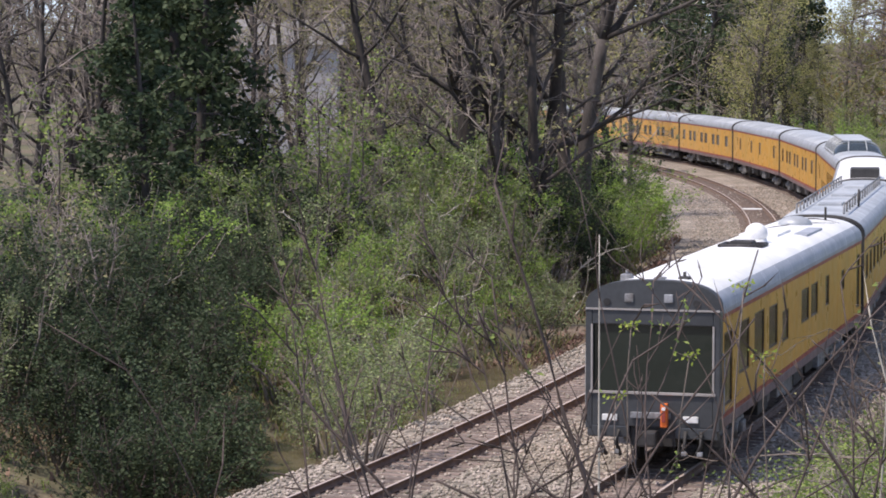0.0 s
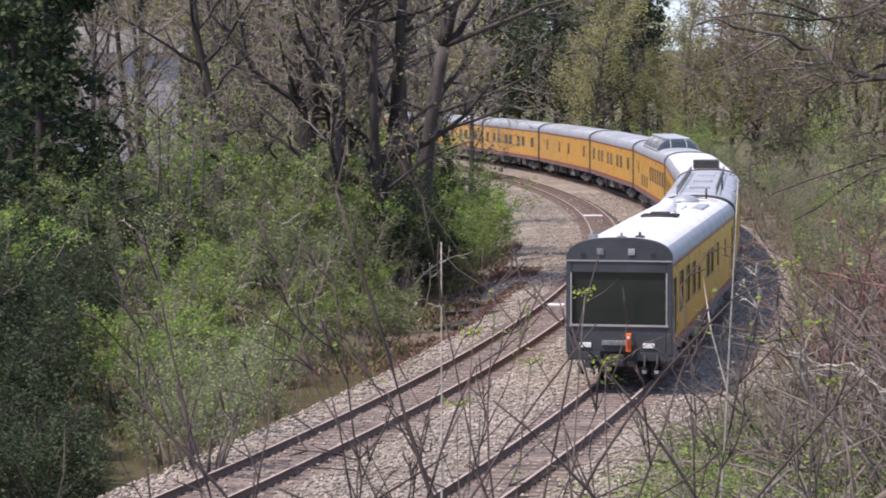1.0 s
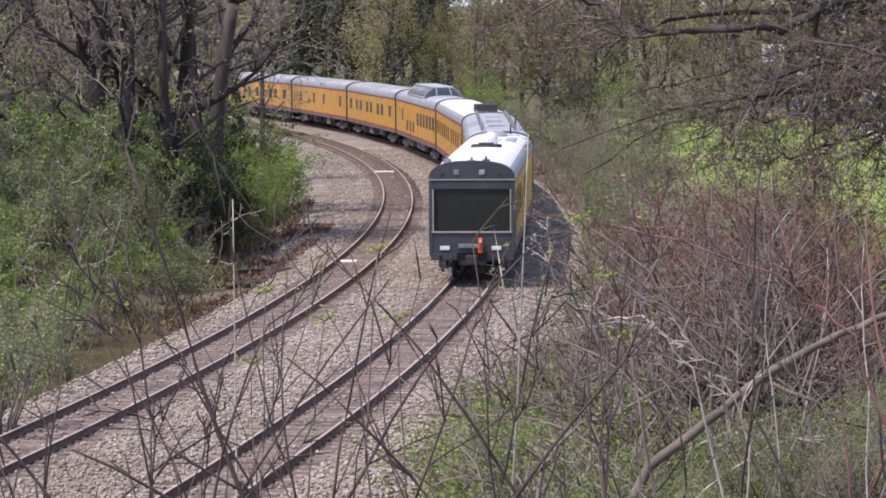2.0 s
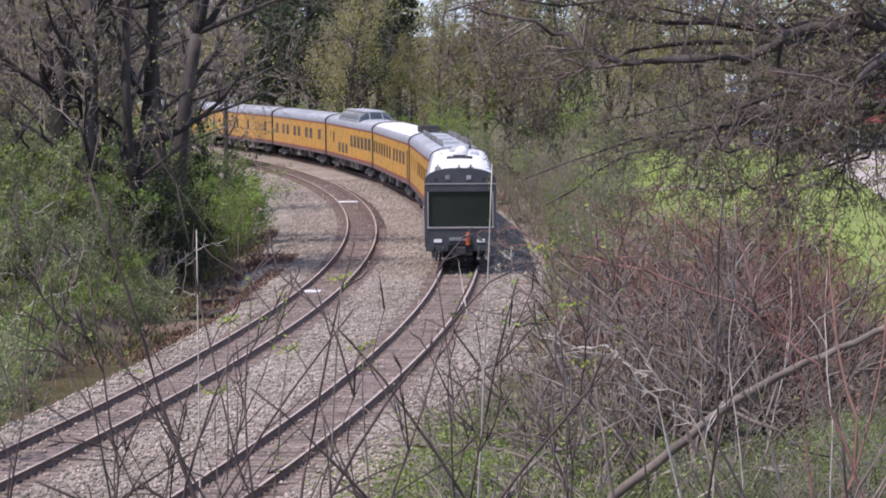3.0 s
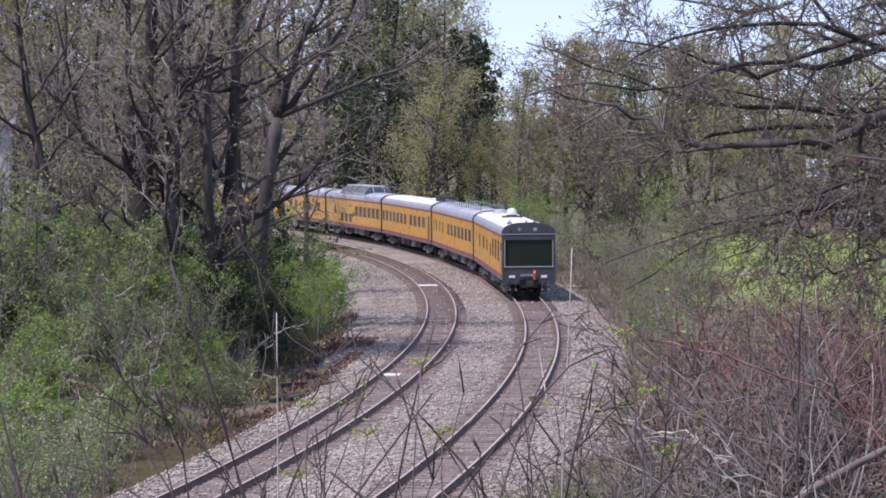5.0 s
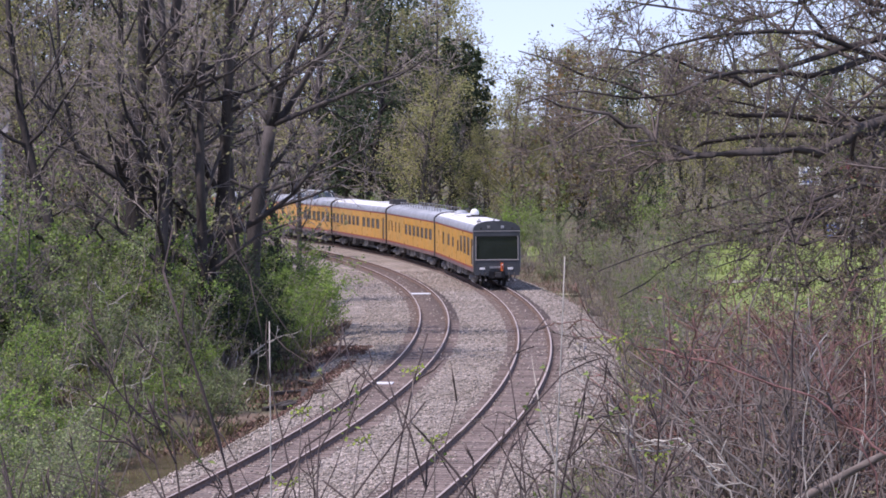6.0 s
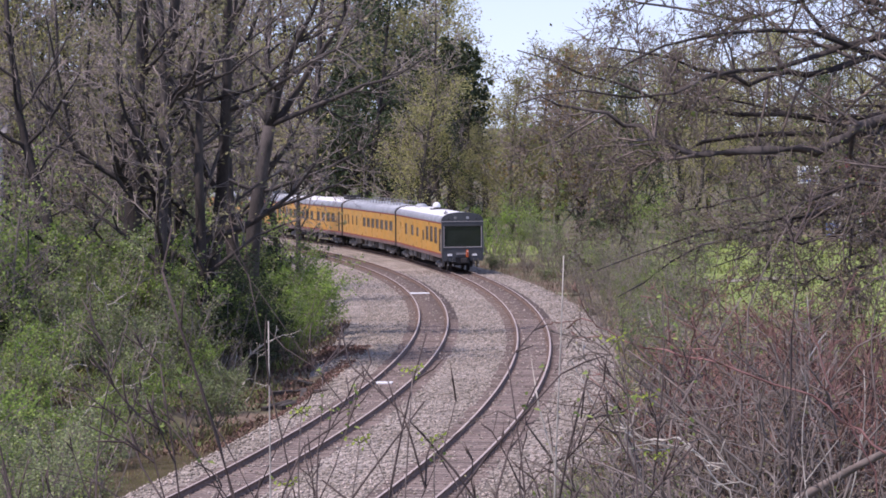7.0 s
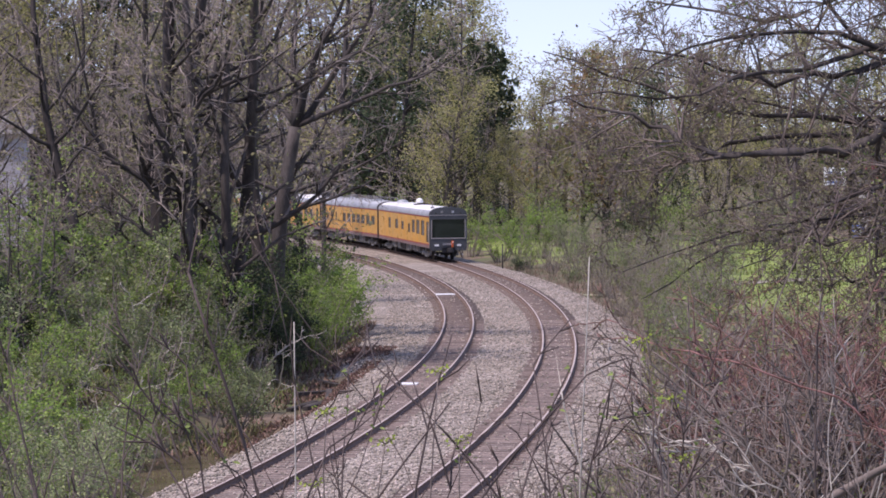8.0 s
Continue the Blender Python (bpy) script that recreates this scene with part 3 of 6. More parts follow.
def car(label, wins_left, wins_right, roof_mat, rear=False, dome=False):
    """A passenger car at the origin, y forward, rails at z 0. wins: rows of (centre y, width, z0, z1)."""
    c = tagged(empty("passenger_car"), label, "passenger car", "cars of the yellow train")
    shell = bmesh.new()
    front = BODY
    box(shell, -HALF_W + 0.08, HALF_W - 0.08, -BODY + 0.05, front - 0.05, SILL - 0.12, SILL + 0.02)
    part("floor_pan", shell, M_DARKIRON, c)
    inner = boxes((-HALF_W + 0.10, HALF_W - 0.10, -BODY + 0.06, -BODY + 0.12, SILL, EAVE), (-HALF_W + 0.10, HALF_W - 0.10, front - 0.12, front - 0.06, SILL, EAVE))
    part("end_wall", inner, M_CHARCOAL, c, "dark end walls")
    for face, wins in ((-1, wins_left), (1, wins_right)):
        holes = [(y - w / 2, y + w / 2, a, b) for y, w, a, b in wins]
        start = -BODY + (0.12 if rear else 0)
        side = part("side_wall", side_panel(face * HALF_W, face, start, front, SILL, EAVE, holes), M_YELLOW, c)
        for y, w, a, b in wins:
            pm, fm = pane_mesh(w, b - a)
            win = new("window", pm)
            win.parent = c
            win.matrix_basis = Matrix.Translation((face * (HALF_W - 0.045), y, (a + b) / 2))
            fr = new("window_frame", fm)
            fr.parent = win
        xs = sorted((face * (HALF_W + 0.004), face * (HALF_W + 0.012)))
        part("lower_stripe", boxes((*xs, start, front, SILL + 0.02, SILL + 0.13)), M_RED, c, "thin red line along the sill")
        part("upper_stripe", boxes((*xs, start, front, EAVE - 0.16, EAVE - 0.07)), M_RED, c, "thin red line under the eaves")
        xs = sorted((face * (HALF_W - 0.06), face * (HALF_W + 0.02)))
        part("sill_skirt", boxes((*xs, start, front, SILL - 0.20, SILL + 0.02), bevel=0.01), M_SKIRT, c, "dull mauve-grey skirt below the sill")
        part("eave_band", boxes((*xs, start, front, EAVE - 0.07, EAVE + 0.05), bevel=0.01), M_GREYROOF, c, "grey band along the eaves")
    part("roof", shell_roof(-BODY + (0.02 if rear else 0.0), front), roof_mat, c, "weathered pale roof").data.materials.append(M_GREYROOF)
    tagged(part("roof_seams", roof_ribs(-BODY, front), roof_mat, c), kind="stuff")
    # gangway between the cars
    if not rear:
        part("gangway", boxes((-0.62, 0.62, -BODY - 0.17, -BODY + 0.06, 1.15, 3.5), bevel=0.04), M_DARKIRON, c, "black gangway bellows")
        for x in (-HALF_W - 0.03, HALF_W - 0.12):
            part("end_trim", boxes((x, x + 0.15, -BODY - 0.26, -BODY, 1.0, 3.66)), M_DARKIRON, c)
        part("roof_edge", roof_hoop(-BODY - 0.16, -BODY + 0.10), M_DARKIRON, c, "black rubber hoop round the car end")
    part("gangway", boxes((-0.62, 0.62, front - 0.06, front + 0.17, 1.15, 3.5), bevel=0.04), M_DARKIRON, c, "black gangway bellows")
    # running gear
    for y in (-9.07, 9.07):
        bo = new("bogie", BOGIE)
        bo.parent = c
        bo.matrix_basis = Matrix.Translation((0, y, 0))
        tagged(bo, "silver-painted four-wheel bogie")
        for d in (-1.3, 1.3):
            w = new("wheelset", WHEELSET)
            w.parent = bo
            w.matrix_basis = Matrix.Translation((0, d, 0))
    rng = random.Random(label)
    y = -6.4
    while y < 6.0:
        w = rng.uniform(0.7, 1.9)
        z = rng.uniform(0.42, 0.62)
        for sx in (-1, 1):
            xs = sorted((sx * rng.uniform(0.55, 0.8), sx * rng.uniform(1.22, 1.36)))
            part("equipment_box", boxes((*xs, y, y + w, z, SILL - 0.11), bevel=0.03), rng.choice((M_UNDER, M_UNDER, M_DARKIRON)), c)
        y += w + rng.uniform(0.2, 0.9)
    part("centre_sill", boxes((-0.25, 0.25, -BODY + 0.2, front - 0.2, 0.8, SILL - 0.1)), M_DARKIRON, c)
    part("coupler", boxes((-0.14, 0.14, front, front + 0.17, 0.75, 1.0), bevel=0.03), M_DARKIRON, c)
    if dome:
        y0, y1 = -4.4, 6.4

        def arch(k, grow=0.0):
            return [(x * (0.88 + 0.05 * (1 - k)) * (1 + grow), 3.95 + (z - EAVE) * 1.22 * k + grow * 0.6) for x, z in roof_line(14, 1.42, EAVE, EAVE + 0.68)]
        d = bmesh.new()
        rings = []
        for y, k in ((y0 - 1.0, 0.0), (y0 - 0.25, 0.66), (y0 + 0.3, 0.93), (y0 + 1.2, 1.0), (1, 1.0), (y1 - 1.2, 1.0), (y1 - 0.3, 0.93), (y1 + 0.25, 0.66), (y1 + 1.0, 0.0)):
            rings.append([d.verts.new((x, y, z)) for x, z in arch(k)])
        for a, b in zip(rings, rings[1:]):
            for p, q, r, s in zip(a, a[1:], b[1:], b):
                d.faces.new((p, s, r, q)).smooth = True
        bmesh.ops.recalc_face_normals(d, faces=d.faces)
        part("dome_glass", d, M_DOMEGLASS, c, "dark curved dome glazing")
        for k in range(9):
            y = y0 + 0.35 + k * (y1 - y0 - 0.7) / 8
            kk = 0.94 if k in (0, 8) else 1.0
            part("dome_rib", tube(bmesh.new(), [(x, y, z) for x, z in arch(kk, 0.012)], 0.035, 6), M_SILVER, c)
        part("dome_ridge", boxes((-0.78, 0.78, y0 + 0.3, y1 - 0.3, 4.70, 4.82), bevel=0.05), M_SILVER, c, "silver strip along the dome's crest")
        for sx in (-1, 1):
            part("dome_rail", tube(bmesh.new(), [(sx * 1.27, y0, 4.08), (sx * 1.27, y1, 4.08)], 0.06, 6), M_SILVER, c)
        for x in (-0.5, 0.5):
            part("dome_mullion", tube(bmesh.new(), [(x, y0 - 0.8, 4.15), (x * 0.95, y0 - 0.28, 4.52), (x * 0.9, y0 + 0.3, 4.74)], 0.03, 6), M_SILVER, c)
    return c


def win_row(y0, n, pitch, w, a=2.15, b=2.98):
    return [(y0 + k * pitch, w, a, b) for k in range(n)]


def roof_gear(c, kind):
    """Things fixed to the roofs of single cars."""
    if kind == "observation":
        bm = bmesh.new()
        bmesh.ops.create_uvsphere(bm, u_segments=18, v_segments=10, radius=0.31, matrix=Matrix.Translation((0.10, 0.8, 4.46)) @ Matrix.Diagonal((1, 1, 0.95, 1)))
        for f in bm.faces:
            f.smooth = True
        part("satellite_dome", bm, M_WHITE, c, "white rounded satellite dome on the roof")
        part("dome_base", tube(bmesh.new(), [(0.10, 0.8, 4.12), (0.10, 0.8, 4.32)], 0.30, 16), M_WHITE, c)
        bm = bmesh.new()
        tube(bm, [(-0.55, -1.2, 4.26), (0.55, -1.2, 4.26)], 0.05, 8)
        tube(bm, [(-0.55, -0.2, 4.26), (0.55, -0.2, 4.26)], 0.05, 8)
        tube(bm, [(-0.55, -1.2, 4.26), (-0.55, -0.2, 4.26)], 0.05, 8)
        tube(bm, [(0.55, -1.2, 4.26), (0.55, -0.2, 4.26)], 0.05, 8)
        box(bm, -0.32, 0.3, -1.0, -0.4, 4.2, 4.38, bevel=0.05)
        part("antenna_frame", bm, M_DARKIRON, c, "low dark antenna frame")
        part("roof_hatch", boxes((-0.75, 0.35, 3.0, 5.4, 4.16, 4.30), bevel=0.04), M_WHITEROOF, c)
        part("roof_hatch", boxes((0.5, 0.95, 4.5, 7.6, 4.04, 4.22), bevel=0.04), M_GREYROOF, c)
        bm = bmesh.new()
        bmesh.ops.create_uvsphere(bm, u_segments=14, v_segments=8, radius=0.34, matrix=Matrix.Translation((0.0, 8.6, 4.24)) @ Matrix.Diagonal((1.5, 1.5, 0.75, 1)))
        for f in bm.faces:
            f.smooth = True
        part("low_dome", bm, M_SILVER, c, "low grey antenna dome")
        for x0, y0, x1, y1 in ((-0.9, 6.2, 0.9, 10.6), (-1.1, 10.9, 0.2, 11.4), (0.2, 11.4, 1.0, 11.0)):
            pts = [(x0 + (x1 - x0) * k / 4, y0 + (y1 - y0) * k / 4, 4.24 - 0.12 * ((x0 + (x1 - x0) * k / 4) / 1.0) ** 2) for k in range(5)]
            part("cable", tube(bmesh.new(), pts, 0.035, 6), M_DARKIRON, c)
        part("antenna", tube(bmesh.new(), [(0.55, 11.2, 4.1), (0.55, 11.2, 4.62)], 0.04, 6), M_DARKIRON, c)
        for x, y in ((-0.05, -11.6), (0.45, -11.3), (-0.95, -10.9)):
            bm = boxes((x - 0.13, x + 0.13, y - 0.16, y + 0.16, 4.08, 4.28), bevel=0.04)
            tube(bm, [(x, y, 4.2), (x, y, 4.38)], 0.04, 6)
            part("roof_vent", bm, M_DARKIRON if x > 0 else M_UNDER, c)
    elif kind == "rack":
        bm = bmesh.new()
        for x in (-0.75, 0.75):
            tube(bm, [(x, -11, 4.50), (x, 9.5, 4.50)], 0.03, 6)
            for y in np.arange(-11, 9.6, 1.35):
                tube(bm, [(x, y, 4.05), (x, y, 4.50)], 0.035, 6)
        part("roof_rail", bm, M_UNDER, c, "long handrails along the roof")
        for y in (-6, 0, 6):
            part("roof_hatch", boxes((-0.4, 0.4, y - 0.8, y + 0.8, 4.18, 4.32), bevel=0.04), M_SILVER, c)
        bm = tube(bmesh.new(), [(0.9, -6, 4.0), (0.9, -6, 4.75)], 0.04, 6)
        part("antenna", bm, M_DARKIRON, c)
    elif kind == "box":
        part("exhaust_box", boxes((-0.65, 0.55, -11.6, -9.9, 4.15, 4.62), bevel=0.05), M_DARKIRON, c, "dark louvred roof box")
        part("roof_hatch", boxes((-0.5, 0.5, -6, -4.4, 4.18, 4.33), bevel=0.04), M_WHITEROOF, c)


def rear_end(c):
    """Dark panoramic end with one great window, lights, a marker and a coupler."""
    y = -BODY
    bm = bmesh.new()
    prof = roof_line(20, HALF_W + 0.035, EAVE + 0.04, TOP + 0.05)
    ra = [bm.verts.new((x, y - 0.06, z)) for x, z in prof]
    rb = [bm.verts.new((x, y + 0.34, z)) for x, z in prof]
    for p, q, r, s in zip(ra, ra[1:], rb[1:], rb):
        bm.faces.new((p, s, r, q)).smooth = True
    bm.faces.new(ra)
    bmesh.ops.recalc_face_normals(bm, faces=bm.faces)
    part("end_cap", bm, M_CHARCOAL, c, "charcoal arched end panel")
    part("eave_line", boxes((-1.50, 1.50, y - 0.085, y - 0.05, EAVE + 0.02, EAVE + 0.06)), M_TRIM, c, "thin pale moulding")
    z0, z1 = 1.80, 3.30
    part("end_frame", boxes((-1.505, -1.35, y - 0.06, y + 0.30, 0.98, EAVE + 0.02), (1.35, 1.505, y - 0.06, y + 0.30, 0.98, EAVE + 0.02),
                            (-1.35, 1.35, y - 0.05, y + 0.2, z1, EAVE + 0.02), (-1.35, 1.35, y - 0.05, y + 0.2, 1.05, z0), bevel=0.025), M_CHARCOAL, c)
    part("end_window", boxes((-1.35, 1.35, y + 0.03, y + 0.05, z0, z1)), M_GLASS, c, "one great dark window")
    part("window_trim", boxes((-1.41, 1.41, y - 0.10, y - 0.045, z0 - 0.03, z0 + 0.03), (-1.38, -1.335, y - 0.085, y - 0.03, z0 + 0.03, z1), (1.335, 1.38, y - 0.085, y - 0.03, z0 + 0.03, z1), bevel=0.008), M_TRIM, c, "pale metal window trim")
    for x in (-1.46, 0.51):
        part("apron", boxes((x, x + 0.95, y - 0.05, y + 0.25, 0.80, 1.06), bevel=0.03), M_CHARCOAL, c, "dark lower apron")
    part("coupler_pocket", boxes((-0.5, 0.5, y + 0.05, y + 0.3, 0.62, 1.06)), M_DARKIRON, c)
    part("buffer_plate", boxes((-0.48, 0.42, y - 0.12, y - 0.04, 1.24, 1.38), bevel=0.02), M_UNDER, c)
    bm = boxes((-0.13, 0.13, y - 0.62, y + 0.1, 0.76, 0.98), (-0.2, 0.22, y - 0.75, y - 0.5, 0.7, 1.04), bevel=0.05)
    part("coupler", bm, M_DARKIRON, c, "black knuckle coupler")
    for x in (-0.95, 0.86):
        part("tail_light", boxes((x - 0.17, x + 0.17, y - 0.09, y - 0.04, 1.17, 1.31), bevel=0.015), M_WHITE, c, "small white rectangular lamp")
    for x in (-0.52, 0.36):
        part("header_light", boxes((x - 0.10, x + 0.10, y - 0.10, y - 0.05, 3.80, 3.99), bevel=0.02), M_UNDER, c, "square grey lamp")
    for x in (-1.02, 0.98):
        part("header_vent", tube(bmesh.new(), [(x, y - 0.085, 3.80), (x, y - 0.05, 3.80)], 0.08, 12), M_DARKIRON, c)
    bm = boxes((0.23, 0.38, y - 0.30, y - 0.12, 1.08, 1.60), bevel=0.02)
    box(bm, 0.27, 0.34, y - 0.31, y - 0.29, 1.15, 1.5)
    marker = part("marker", bm, M_ORANGE, c, "orange end-of-train marker box")
    part("lens", boxes((0.265, 0.345, y - 0.325, y - 0.312, 1.20, 1.42)), M_RED, marker, "dark red reflector")
    part("notice", boxes((0.265, 0.345, y - 0.325, y - 0.312, 1.46, 1.53)), M_WHITE, marker)
    for x in (-0.75, 0.75, -1.1, 1.1):
        bm = tube(bmesh.new(), [(x, y - 0.1, 0.98), (x * 1.02, y - 0.22, 0.7), (x * 0.9, y - 0.2, 0.42)], 0.045, 7)
        part("air_hose", bm, M_DARKIRON, c)
        part("hose_end", boxes((x - 0.06, x + 0.06, y - 0.27, y - 0.14, 0.46, 0.56), bevel=0.02), M_UNDER, c)
    for x in (-1.55, 1.55):
        part("corner_rail", tube(bmesh.new(), [(x * 0.965, y + 0.2, 1.3), (x, y + 0.2, 1.36), (x, y + 0.2, 2.64), (x * 0.965, y + 0.2, 2.7)], 0.022, 6), M_TRIM, c)


CARS = []


def build_train():
    big = [(-11.45, 1.15, 1.45, 3.10), (-9.3, 1.5, 1.95, 3.15), (-7.1, 1.5, 2.0, 3.15), (-4.95, 1.4, 2.05, 3.10)]
    rear_l = big + [(-2.9, 1.0, 2.0, 2.75), (0.3, 1.2, 2.15, 2.85), (3.2, 1.5, 2.15, 2.95), (6.8, 1.2, 2.1, 3.0)]
    rear_r = big + [(-2.95, 1.1, 2.0, 2.80), (0.55, 1.45, 2.15, 3.05), (2.3, 1.35, 2.15, 3.05), (4.9, 0.8, 2.2, 3.05), (8.3, 0.75, 2.35, 2.95), (11.9, 0.8, 1.5, 3.15)]
    c = car("yellow rear passenger car with great dark end window and white roof", rear_l, rear_r, M_WHITEROOF, rear=True)
    rear_end(c)
    roof_gear(c, "observation")
    CARS.append(c)
    row8 = win_row(-10.7, 7, 2.07, 1.42, 2.12, 2.92) + [(5.5, 0.6, 2.12, 2.95), (7.5, 0.6, 2.12, 2.95), (9.6, 0.6, 2.12, 2.95), (11.4, 0.45, 2.12, 2.95)]
    c = car("yellow passenger car with silver roof and long roof handrails", row8, row8, M_SILVER)
    roof_gear(c, "rack")
    CARS.append(c)
    row = [(-11.5, 0.75, 1.3, 3.1)] + win_row(-9.1, 4, 2.08, 1.4, 2.12, 2.95) + win_row(0.0, 7, 1.95, 1.3, 2.12, 2.95)
    c = car("yellow passenger car with two window rows and dark roof box", row, row, M_WHITEROOF)
    roof_gear(c, "box")
    CARS.append(c)
    row = win_row(-11.2, 6, 1.85, 1.38, 2.1, 2.98) + [(0.9, 1.2, 1.5, 2.25), (2.85, 1.2, 1.5, 2.25), (4.8, 1.2, 1.5, 2.25), (8.2, 0.9, 2.15, 3.0)]
    CARS.append(car("yellow dome car with raised glazed dome and grey roof", row, row, M_SILVER, dome=True))
    bays = [(y, 1.3, 2.1, 2.95) for y in (-10.0, -6.2, -4.1, -0.6, 1.5, 5.0, 7.1, 10.4)]
    few = [(-10.0, 0.9, 2.1, 3.0), (-2.7, 0.9, 2.1, 3.0), (1.9, 0.9, 2.1, 3.0), (8.3, 0.9, 2.1, 3.0)]
    CARS.append(car("yellow sleeping car with paired windows and silver roof", bays, bays, M_SILVER))
    CARS.append(car("yellow service car with few small windows", few, few, M_SILVER))
    for k in range(4):
        CARS.append(car("yellow coach with paired windows and silver roof", bays, bays, M_SILVER))


build_train()
REAR_S0, SPEED, GAIN = -84.04, 16.715, 0.296


def car_pose(k, t):
    """Car k from the rear at t seconds: its bogie pivots ride on the arc."""
    s = REAR_S0 + SPEED * t + GAIN * t * t + PITCH * k + PITCH / 2
    x0, y0, _ = on_arc(C_MAIN, R_MAIN, s - 9.07)
    x1, y1, _ = on_arc(C_MAIN, R_MAIN, s + 9.07)
    return Matrix.Translation(((x0 + x1) / 2, (y0 + y1) / 2, 0)) @ Matrix.Rotation(math.atan2(-(x1 - x0), y1 - y0), 4, "Z")


def motions():
    for k, c in enumerate(CARS):
        walk(c, [(t / 2, car_pose(k, t / 2)) for t in range(17)])


# ---- plants ----
class Wood:
    """Collects branch segments and the places of leaves while a plant grows."""

    def __init__(self, seed, fine=1):
        self.fine = fine
        self.rng = random.Random(seed)
        self.seg = []
        self.tips = []
        self.chains = []

    def limb(self, p, d, length, r0, r1, n=6, wander=0.18, lift=0.0, bend=0.0):
        """A bent limb. Returns its points with directions and radii."""
        rng = self.rng
        p, d = Vector(p), Vector(d).normalized()
        out = [(p.copy(), d.copy(), r0)]
        for k in range(n):
            d = (d + Vector((rng.gauss(0, wander), rng.gauss(0, wander), rng.gauss(0, wander) + lift)) * (1.0 if k else 0.5) + Vector((bend, 0, 0))).normalized()
            q = p + d * (length / n)
            ra, rb = r0 + (r1 - r0) * k / n, r0 + (r1 - r0) * (k + 1) / n
            self.seg.append((p, q, ra, rb))
            p = q
            out.append((p.copy(), d.copy(), rb))
        self.chains.append((len(self.seg) - n, len(self.seg), out))
        return out

    def along(self, way, r0, r1, sub=3, loose=0.05):
        """A limb through way-points, a little crooked between them."""
        rng = self.rng
        pts = []
        for a, b in zip(way, way[1:]):
            a, b = Vector(a), Vector(b)
            pts += [a.lerp(b, k / sub) for k in range(sub)]
        pts.append(Vector(way[-1]))
        pts = [q + Vector((rng.gauss(0, loose), rng.gauss(0, loose), rng.gauss(0, loose))) * (0 if k == 0 else 1) for k, q in enumerate(pts)]
        n = len(pts) - 1
        out = []
        for k, q in enumerate(pts):
            d = (pts[min(k + 1, n)] - pts[max(k - 1, 0)]).normalized()
            out.append((q, d, r0 + (r1 - r0) * k / n))
        for a, b in zip(out, out[1:]):
            self.seg.append((a[0], b[0], a[2], b[2]))
        self.chains.append((len(self.seg) - n, len(self.seg), out))
        return out

    def side(self, d, angle):
        """A direction that leaves d by about angle degrees, any way round."""
        rng = self.rng
        u = d.orthogonal().normalized()
        u.rotate(Matrix.Rotation(rng.uniform(0, math.tau), 3, d))
        a = radians(angle * rng.uniform(0.7, 1.3))
        return (d * math.cos(a) + u * math.sin(a)).normalized()

    def spray(self, pts, level, length, count, angle=48, lift=0.05, shrink=0.52, start=0.25, wander=0.2):
        """Side branches along a limb, again and again down to twigs."""
        rng = self.rng
        n = len(pts)
        for _ in range(count):
            f = start + (1 - start) * rng.random()
            k = min(n - 1, int(f * n))
            p, d, r = pts[k]
            ln = length * rng.uniform(0.6, 1.25) * (1.15 - 0.6 * f)
            r0 = max(0.006, min(r * 0.7, ln * 0.022))
            sub = self.limb(p, self.side(d, angle), ln, r0, max(0.004, r0 * 0.3), (4 if self.fine > 1 else 3) if level > 1 else self.fine, wander, lift)
            if level > 1:
                self.spray(sub, level - 1, ln * shrink, max(2, int(count * 0.75)), angle, lift, shrink, 0.2, wander)
            else:
                self.seg[-1] = (*self.seg[-1], True)
                self.tips += [(q[0], q[1]) for q in sub[1:]] + ([(sub[0][0].lerp(sub[1][0], 0.5), sub[1][1])] if self.fine == 1 else [])


def wood_mesh(name, seg, thin=0.0, sides=6, least=0.0):
    a = np.array([s[0] for s in seg], dtype=float)
    b = np.array([s[1] for s in seg], dtype=float)
    ra, rb = np.maximum(least, np.array([s[2] for s in seg])), np.maximum(least, np.array([s[3] for s in seg]))
    d = b - a
    d /= np.maximum(1e-6, np.linalg.norm(d, axis=1))[:, None]
    ref = np.where(np.abs(d[:, 2:3]) > 0.9, np.array([[1.0, 0, 0]]), np.array([[0, 0, 1.0]]))
    u = np.cross(d, ref)
    u /= np.linalg.norm(u, axis=1)[:, None]
    w = np.cross(d, u)
    t = np.arange(sides) * math.tau / sides
    ring = np.cos(t)[None, :, None] * u[:, None] + np.sin(t)[None, :, None] * w[:, None]
    va = a[:, None] + ring * ra[:, None, None]
    vb = b[:, None] + ring * rb[:, None, None]
    v = np.concatenate([va, vb], 1).reshape(-1, 3)
    k = np.arange(sides)
    f = np.stack([k, (k + 1) % sides, sides + (k + 1) % sides, sides + k], 1)
    f = (f[None] + (np.arange(len(seg)) * 2 * sides)[:, None, None]).reshape(-1, 4)
    return raw_mesh(name, v, f, True)


